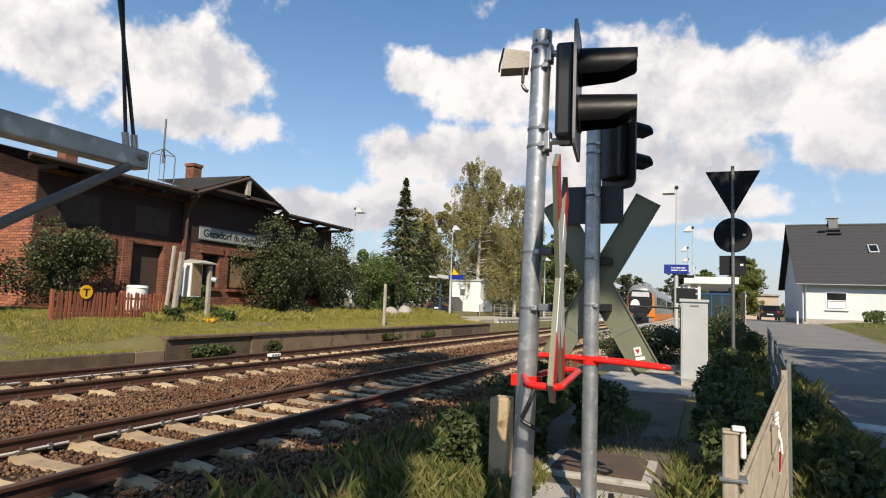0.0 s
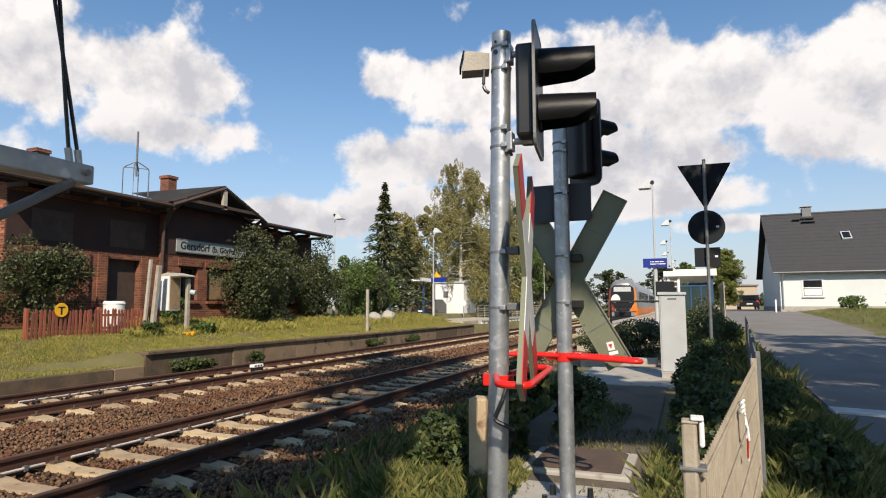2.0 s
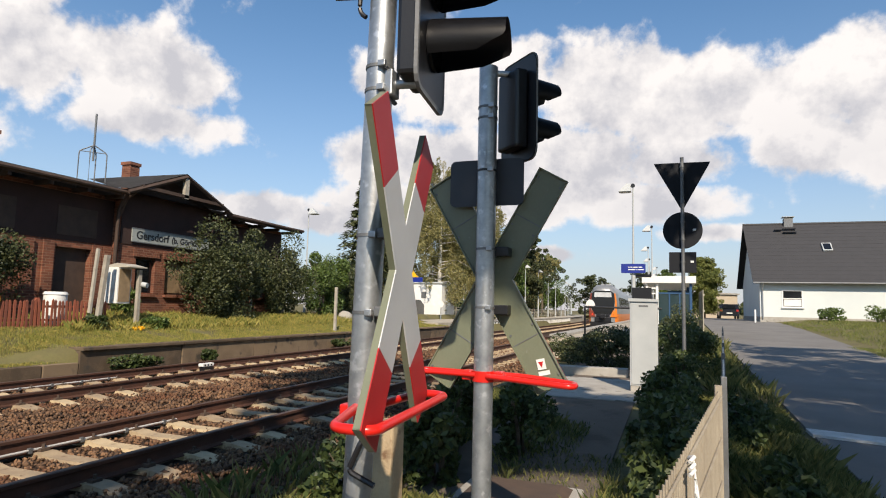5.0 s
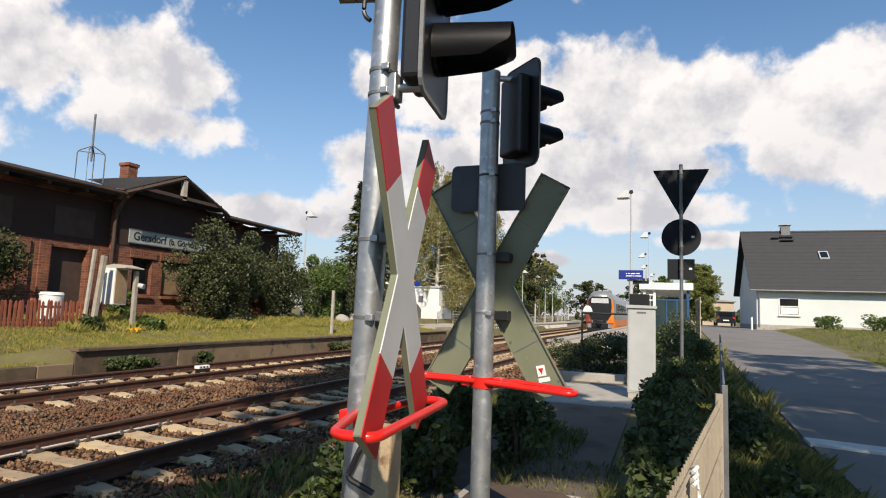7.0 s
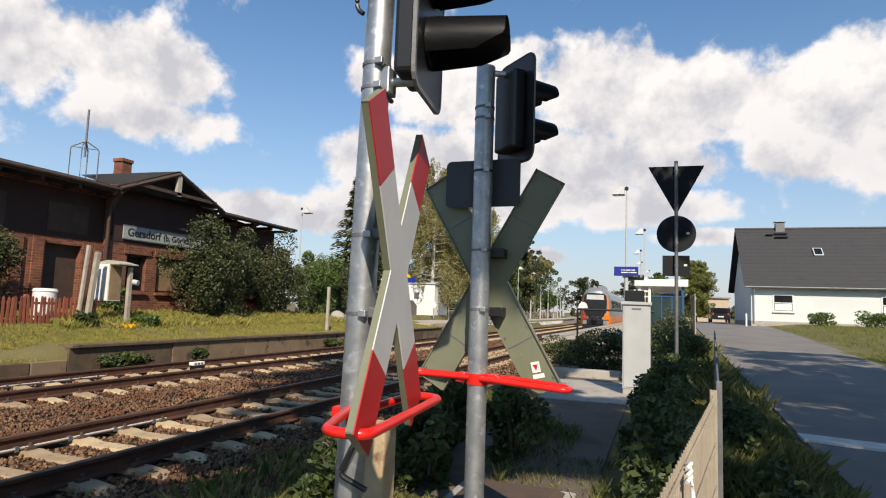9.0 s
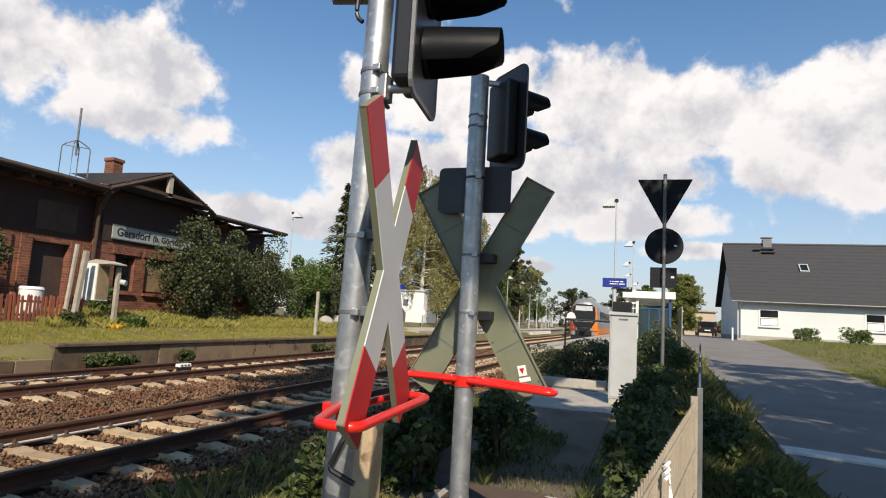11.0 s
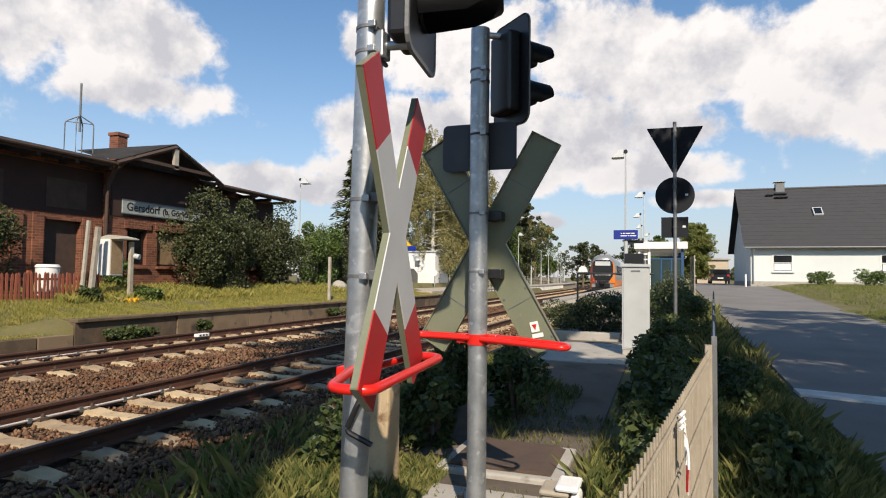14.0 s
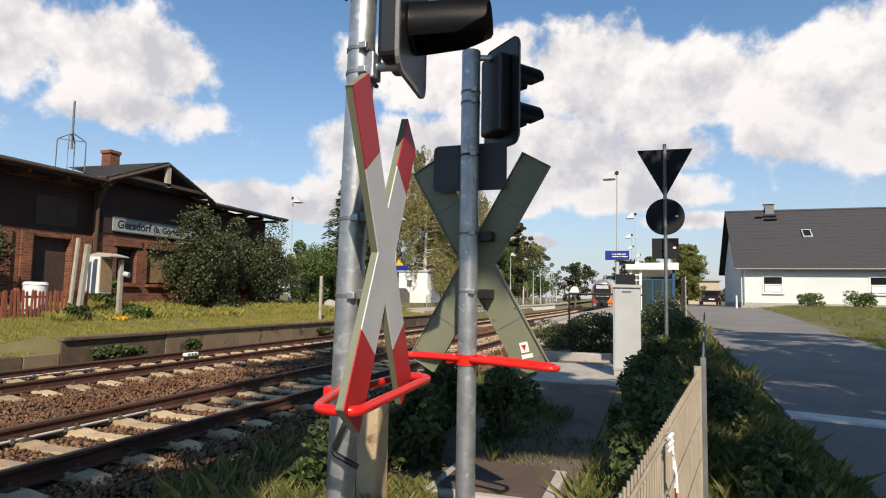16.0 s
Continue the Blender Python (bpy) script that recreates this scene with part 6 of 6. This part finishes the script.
# ---- the train ----
def railcar():
    """Low-floor diesel railcar; its near end lies at local y = 0, on the rail tops."""
    t = thing("railcar", "orange and silver diesel railcar with a dark window end", "train")
    w = 1.4

    def section(y, inset, top, low=0.32):
        a = w - inset
        return [(-a, y, low), (-a, y, 1.2), (-a + 0.03, y, 2.2), (-a + 0.12, y, 3.0 * top / 3.75), (-a + 0.45, y, 3.5 * top / 3.75), (-0.45 * a, y, top), (0.45 * a, y, top), (a - 0.45, y, 3.5 * top / 3.75), (a - 0.12, y, 3.0 * top / 3.75), (a - 0.03, y, 2.2), (a, y, 1.2), (a, y, low)]
    for off, name in ((0.0, "near_car"), (21.3, "far_car")):
        bm = bmesh.new()
        secs = [section(0.0 + off, 0.3, 3.3, 0.45), section(0.12 + off, 0.17, 3.45), section(0.45 + off, 0.06, 3.65), section(1.0 + off, 0, 3.75), section(20.4 + off, 0, 3.75), section(20.9 + off, 0.1, 3.6)]
        rings = [[bm.verts.new(p) for p in s] for s in secs]
        n = len(rings[0])
        for a, b in zip(rings, rings[1:]):
            for k in range(n):
                f = bm.faces.new((a[k], a[(k + 1) % n], b[(k + 1) % n], b[k]))
                f.material_index = 1 if k in (0, 10) else 0
        bm.faces.new(rings[0][::-1])
        bm.faces.new(rings[-1])
        part(name, bm, [SILVER, ORANGE], t, "silver car body with an orange skirt", smooth=True)
        for s in (-1, 1):
            for k in range(7):
                part("side_window", box(s * 1.385 - 0.012, s * 1.385 + 0.012, off + 2.0 + 2.6 * k, off + 4.1 + 2.6 * k, 1.75, 2.7), DARKGLASS, t)
    # near end: dark windscreen, orange and red corner stripes, bumper
    sur = part("windscreen_surround", slab([(-0.98, -0.95), (0.98, -0.95), (1.06, 0.1), (1.0, 0.85), (0.7, 1.08), (-0.7, 1.08), (-1.0, 0.85), (-1.06, 0.1)], "y", -0.07, 0.3), DARKGLASS, t)
    sur.data.transform(Matrix.Translation((0, 0, 2.15)))
    part("windscreen", slab([(-0.8, 2.66), (0.8, 2.66), (0.76, 3.08), (-0.76, 3.08)], "y", -0.085, -0.071), GLASSLIT, t, "windscreen with a pale reflection painted in")
    part("corner_stripe", slab([(-1.28, 1.0), (-1.06, 1.0), (-1.1, 2.3), (-1.02, 3.0), (-1.12, 3.0), (-1.24, 2.3)], "y", -0.03, 0.3), TRAINRED, t, "dark red corner stripe")
    part("corner_stripe", slab([(1.28, 1.0), (1.06, 1.0), (1.1, 2.3), (1.02, 3.0), (1.12, 3.0), (1.24, 2.3)], "y", -0.03, 0.3), ORANGE, t, "orange corner stripe")
    part("trim_bar", box(-0.62, 0.62, -0.085, -0.071, 1.7, 1.74), GREY, t, "thin pale trim bar")
    part("lower_panel", box(-0.62, 0.62, -0.065, 0.05, 0.95, 1.2, bevel=0.02), BLACK, t)
    for s_ in (-1, 1):
        part("head_light", box(s_ * 0.72 - 0.1, s_ * 0.72 + 0.1, -0.085, -0.07, 1.68, 1.78, bevel=0.01), GREY, t, "clear unlit head light")
    part("number_bar", box(-0.25, 0.25, -0.08, -0.066, 1.08, 1.14), SILVER, t)
    part("bumper", box(-0.75, 0.75, -0.12, 0.1, 0.5, 0.92, bevel=0.03), BLACK, t)
    for s_ in (-1, 1):
        part("bumper_corner", slab([(s_ * 0.66, 0.93), (s_ * 1.26, 0.93), (s_ * 1.2, 1.3), (s_ * 0.98, 1.55), (s_ * 0.82, 1.3)], "y", -0.1, 0.1), ORANGE if s_ > 0 else TRAINRED, t, "painted bumper corner")
    part("coupler", box(-0.22, 0.22, -0.5, 0.0, 0.8, 1.15, bevel=0.03), BLACK, t)
    part("snow_plough", slab([(-1.15, 0.15), (1.15, 0.15), (1.2, 0.5), (-1.2, 0.5)], "y", -0.05, 0.1), BLACK, t)
    for s in (-1, 1):
        part("tail_light", tube([(s * 0.95, -0.115, 1.15), (s * 0.95, -0.095, 1.15)], 0.05, seg=14), TAILRED, t, "red tail light")
    part("head_light", tube([(0, 0.02, 3.3), (0, 0.06, 3.3)], 0.1, seg=12), GREY, t)
    part("roof_unit", box(-0.5, 0.5, 3, 9, 3.72, 3.95, bevel=0.05), SILVER, t)
    part("horn", tube([(0.1, 1.2, 3.7), (0.1, 1.2, 4.05)], 0.05, seg=8), BLACK, t)
    for y in (3.2, 18.5, 24.6, 39.8):
        bm = bmesh.new()
        for s in (-1, 1):
            for d in (-0.9, 0.9):
                tube([(s * 0.69, y + d, 0.4), (s * 0.82, y + d, 0.4)], 0.385, bm, 18)
        box(-0.9, 0.9, y - 1.4, y + 1.4, 0.35, 0.6, bm)
        part("bogie", bm, BLACK, t)
    for o in t.children:
        o.data.transform(Matrix.Diagonal((1, 1, 1.07, 1)))
    return t


# opaque pale colour paints the reflection into the windscreen
GLASSLIT = mat("pale_reflection_glass", (0.6, 0.62, 0.64), 0.1, vary=0.4, scale=2, bump=0)
TAILRED = mat("tail_light_red", (0.6, 0.02, 0.01), 0.3, Emission_Color=(1, 0.03, 0.01, 1), Emission_Strength=1.2)
train = railcar()


# ---- plants ----
# long low unseen boughs, added to shade chosen ground: x, y, height, leaves
SHADE_BOUGHS = {0: ((8.9, -1.9, 9.0, 1.15, 2300), (8.5, -3.1, 9.0, 0.8, 1200), (9.3, -2.9, 9.1, 0.7, 900), (9.5, 0.7, 9.1, 0.8, 900), (8.6, 0.6, 9.2, 0.9, 1300), (9.8, -1.9, 9.0, 0.8, 1100), (10.5, -2.9, 9.0, 0.8, 1100), (10.6, -1.2, 9.2, 0.85, 1200), (10.5, 0.5, 9.1, 0.85, 1100), (8.0, -2.2, 9.2, 1.15, 2300), (6.8, -3.2, 8.8, 0.9, 1300), (7.4, -0.6, 9.0, 1.15, 2300), (6.3, 0.8, 9.3, 1.1, 2000), (8.0, 2.0, 9.1, 1.1, 1700), (9.4, -0.6, 9.1, 0.9, 1300), (11.2, 0.4, 8.8, 1.15, 1500), (11.6, -6.6, 9.0, 0.85, 1000), (11.5, -5.0, 9.1, 0.95, 1500), (11.55, -3.3, 9.0, 0.95, 1600), (11.6, -1.5, 9.2, 1.0, 1600), (12.4, -4.2, 9.0, 0.9, 1100), (12.6, -2.0, 9.3, 0.9, 1000), (5.95, -3.6, 9.1, 0.85, 1200), (5.9, -1.7, 9.0, 0.85, 1200)),
          2: ((6.8, -6.6, 9.0, 1.05, 1600), (7.1, -5.2, 9.2, 1.05, 1600), (6.05, -5.5, 9.0, 0.8, 1000), (6.2, -7.6, 9.1, 0.85, 1000), (7.4, -4.0, 9.2, 0.8, 900), (7.7, -6.7, 9.0, 0.6, 450)),
          4: ((8.2, 5.4, 9.2, 1.2, 2000), (9.6, 6.6, 9.3, 1.2, 2000), (8.6, 7.8, 9.4, 1.2, 1800), (10.8, 4.4, 9.2, 1.0, 1300), (11.2, 2.2, 9.3, 1.0, 1300))}


def planting():
    blades("bank_grass", [(-10.2, -6.2, 3.5, 14, 2600, 0.06), (-10.2, -6.2, 14, 34, 1300, 0.08), (-10.2, -7.8, 12, 34, 420, 0.2), (-6.32, -6.0, 4, 34, 900, 0.07)], "sunlit yellow-green grass on the old platform", seed=3, thin=0.75)
    blades("post_grass", [(3.35, 4.45, 2.3, 5.2, 22000, 0.07), (3.45, 4.4, 2.4, 5.2, 3000, 0.13), (2.6, 3.4, 2.6, 8, 160, 0.22), (4.4, 5.5, 2.2, 4.8, 700, 0.045), (3.1, 3.9, 4.8, 12, 2500, 0.12), (4.3, 4.6, 5.8, 9, 900, 0.13), (4.5, 5.4, 5.8, 7.0, 900, 0.06), (4.6, 4.95, 6.6, 8.6, 1200, 0.08), (5.3, 5.75, 2.6, 6.0, 1400, 0.14)], "long grass and weeds round the posts", NEARGRASS, seed=5, thin=0.42)
    blades("verge_grass", [(6.05, 7.36, 2.0, 12, 14000, 0.075), (6.05, 7.2, 2.0, 9, 2600, 0.17), (6.4, 7.45, 12, 30, 300, 0.25)], "rough green grass beside the lane", NEARGRASS, seed=7, thin=0.42)
    blades("lawn_grass", [(11.6, 24, 9, 26, 700, 0.07), (12.6, 26, 26, 46, 160, 0.1)], "green lawn in front of the houses", LAWN, seed=9)
    big = (("tall_shrub", -9.2, 19.2, (1.1, 2.35, 1.75), 24000, BUSH, 0.05), ("tall_shrub", -9.6, 22.9, (1.0, 1.7, 1.75), 15000, BUSH, 0.052), ("tall_shrub", -9.7, 10.7, (0.65, 1.7, 1.25), 12000, BUSH, 0.042),
           ("tall_shrub", -9.6, 8.2, (0.7, 1.3, 1.15), 8000, BUSH, 0.045))
    for k, (n, x, y, r, c, m, s) in enumerate(big):
        shrub(n, "dense dark green shrub in front of the brick station", x, y, r, c, s, m, seed=20 + k, clumps=34, group="shrubs by the station")
    for k, (x, y, r) in enumerate(((-9.3, 25.6, (1.2, 1.4, 1.7)), (-9.8, 28.0, (1.2, 1.5, 1.5)), (-10.5, 30.5, (1.3, 1.8, 1.4)), (-13.0, 34.0, (2.2, 2.5, 2.0)))):
        shrub("green_shrub", "lighter green shrub beside the old platform", x, y, r, 11000, 0.056, HEDGE if k != 1 else BUSH, seed=40 + k, group="shrubs by the old platform")
    for k, (x, y, r, n) in enumerate(((5.75, 6.2, (0.36, 1.2, 0.32), 4200), (5.82, 8.6, (0.36, 1.2, 0.36), 4200), (5.95, 10.6, (0.36, 0.9, 0.42), 3000), (6.1, 14.5, (0.6, 2.0, 0.6), 4000), (4.3, 16.4, (1.0, 1.3, 0.5), 5000), (3.3, 18.2, (0.8, 1.2, 0.36), 3500), (6.0, 18.5, (0.8, 2.0, 0.7), 3500), (6.3, 23.5, (0.6, 2.0, 0.8), 3000), (6.5, 5.6, (0.24, 1.0, 0.2), 2600), (6.55, 8.6, (0.26, 1.2, 0.24), 2400))):
        shrub("low_shrub", "low dark green shrub beside the footpath", x, y, r, int(n * 1.7), 0.033, WEED if k < 4 or k > 7 else BUSH, seed=60 + k, clumps=24, group="low shrubs along the footpath")
    for k, (x, y, r, n) in enumerate(((3.75, 4.9, (0.25, 0.5, 0.26), 2200), (3.85, 6.6, (0.4, 0.7, 0.42), 3600), (4.1, 5.6, (0.3, 0.45, 0.36), 2600), (3.3, 8.2, (0.4, 0.9, 0.3), 2000), (4.5, 6.7, (0.3, 0.5, 0.36), 2200))):
        shrub("weed_clump", "clump of broad-leaved weeds beside the ballast", x, y, r, n, 0.032, WEED, "weeds", seed=80 + k, clumps=14, group="weeds by the ballast")
    for k, (x, y, r, n) in enumerate(((-8.15, 12.75, (0.3, 0.4, 0.22), 1500), (-9.9, 15.2, (0.25, 0.7, 0.5), 2200), (-8.0, 14.7, (0.3, 0.6, 0.18), 1200))):
        shrub("yard_weed", "clump of tall weeds by the station yard fence", x, y, r, n, 0.045, HEDGE if k else WEED, "weeds", seed=130 + k, clumps=14, group="weeds in the station yard")
    for k, (y, ln) in enumerate(((11.9, 1.0), (14.3, 0.35), (21.5, 0.9), (25.0, 0.8))):
        shrub("wall_weed", "leafy weeds growing from the platform wall", -5.75, y, (0.14, ln, 0.16), 900, 0.05, WEED, "weeds", seed=95 + k, z=-0.05, group="weeds on the platform wall")
    for k, (x, y, r) in enumerate(((15.3, 45.5, (0.9, 0.7, 0.5)), (18.2, 45.2, (1.1, 0.8, 0.6)), (22.6, 46, (1.2, 0.9, 0.6)), (24.5, 49.0, (1.2, 1, 1.1)))):
        shrub("garden_shrub", "small rounded garden shrub in front of the pale house", x, y, r, 1500, 0.07, HEDGE, seed=110 + k, group="garden shrubs")
    spruce("spruce_tree", "dark spruce beside the old platform", -10.7, 31.7, 7.6, 2.3, 4800, seed=4)
    spruce("spruce_tree", "smaller dark spruce in the shrubs", -11.8, 37.0, 5.6, 2.0, 4500, seed=5)
    tree("birch_tree", "tall birch with drooping yellow-green crown", -11.4, 46.5, 13.2, 2.7, 64000, 0.062, BIRCH, WHITEBARK, 11, 0.2, 0.16, 0.55, limbs=64, clumps=5)
    tree("birch_tree", "slender birch with drooping crown", -9.3, 50.0, 12.4, 2.3, 44000, 0.062, BIRCH, WHITEBARK, 12, 0.17, 0.18, 0.55, limbs=56, clumps=5)
    tree("broad_tree", "broad green tree behind the far platform", -12.5, 63, 9, 3.4, 30000, 0.1, HEDGE, BARK, 13, 0.25, 0.12)
    tree("broad_tree", "broad green tree behind the far platform", -11.5, 76, 9.5, 3.6, 30000, 0.11, BUSH, BARK, 14, 0.25, 0.12)
    tree("broad_tree", "round yellow-green tree behind the shelter", 8.8, 62, 5.7, 1.4, 60000, 0.065, LAWN, BARK, 15, 0.2, 0.06, limbs=60, clumps=6)
    tree("broad_tree", "low green tree behind the shelter", 5.6, 66, 5.4, 1.7, 16000, 0.09, HEDGE, BARK, 19, 0.16, 0.12, limbs=26)
    tree("broad_tree", "green tree beyond the railcar", -8.0, 118, 8.5, 3.4, 12000, 0.15, BUSH, BARK, 16, 0.25, 0.12)
    tree("broad_tree", "green tree beyond the railcar", 1.5, 150, 9, 5, 14000, 0.17, BUSH, BARK, 17, 0.25, 0.12)
    for k, (x, y, h) in enumerate(((-14.5, 55, 10.0), (-13.0, 70, 9.0), (-12.0, 86, 9.0), (-13.0, 97, 9.5), (-16.5, 49, 9.0))):
        tree("broad_tree", "leafy green tree behind the far platform", x, y, h, 3.2, 28000, 0.1, HEDGE if k % 2 else BIRCH, BARK, 50 + k, 0.2, 0.1, 0.15)
    # tall unseen trees behind the viewer, added to throw the dappled shade
    for k, (x, y, h, sp, n) in enumerate(((13.6, -2.0, 11.2, 2.2, 6000), (16.6, -2.5, 18.5, 2.8, 4800), (9.4, -13.8, 10.5, 2.2, 3500), (8.2, -6.0, 24, 1.9, 6000), (14.6, 3.6, 13, 3.0, 4600), (15.8, 10.0, 14, 2.8, 4200), (20.0, 10.0, 11, 3.5, 6000), (21, -6, 16, 5, 7000), (18.6, 0.8, 15, 3.8, 6500), (18.2, 6.0, 12, 3.2, 6500))):
        rt = tree("roadside_tree", "tall unseen tree added to cast leafy shade", x, y, h, sp, n, 0.17, BUSH, BARK, 30 + k, 0.28, 0.62 if h > 20 else 0.36, limbs=34)
        for j, (bx, by, bz, wide, n_leaf) in enumerate(SHADE_BOUGHS.get(k, ())):
            rng = np.random.default_rng(200 + 10 * k + j)
            V, F = leaf_cloud(rng, n_leaf, (bx - x, by - y, bz), (wide, 1.25 * wide, 0.45), 0.11, 14)
            from_arrays("bough_leaves", V, F, BUSH, rt)
            part("bough", tube([(0, 0, bz - 2.2), (0.5 * (bx - x), 0.4 * (by - y), bz - 0.6), (bx - x, by - y, bz)], 0.07, seg=6, r_end=0.02), BARK, rt)
    # distant woods
    rng = np.random.default_rng(6)
    Vs, Fs, b = [], [], 0
    for k in range(70):
        a = -75 + 150 * (k + rng.uniform()) / 70
        d = rng.uniform(170, 330)
        x, y = d * math.sin(radians(a)), d * math.cos(radians(a))
        h = rng.uniform(4, 7.5)
        if abs(x) < 25 and y < 200:
            continue
        V, F = leaf_cloud(rng, 260, (x, y, h * 0.6), (8, 8, h * 0.7), 0.8)
        Vs.append(V)
        Fs.append(F + b)
        b += len(V)
    tagged(from_arrays("distant_woods", np.concatenate(Vs), np.concatenate(Fs), BUSH), "distant line of dark green woods", "woods", kind="stuff")


planting()


# ---- what moves ----
def motions():
    """The railcar stands at the platform, then pulls away along the curving line."""
    rows = []
    for t, y in TRAIN_ROWS:
        lean = float(track_x(y + 16) - track_x(y)) / 16
        rows.append((t, pose(float(track_x(y)), y, 0.0, 0, 0, -math.degrees(math.atan(lean)))))
    walk(train, rows)


TRAIN_ROWS = [(0.0, 60.0), (5.0, 60.0), (9.8, 60.0), (10.7, 60.2), (11.5, 60.8), (12.5, 62.3), (13.5, 65.6), (14.5, 71.2), (15.3, 77.5), (16.0, 84.0)]
motions()
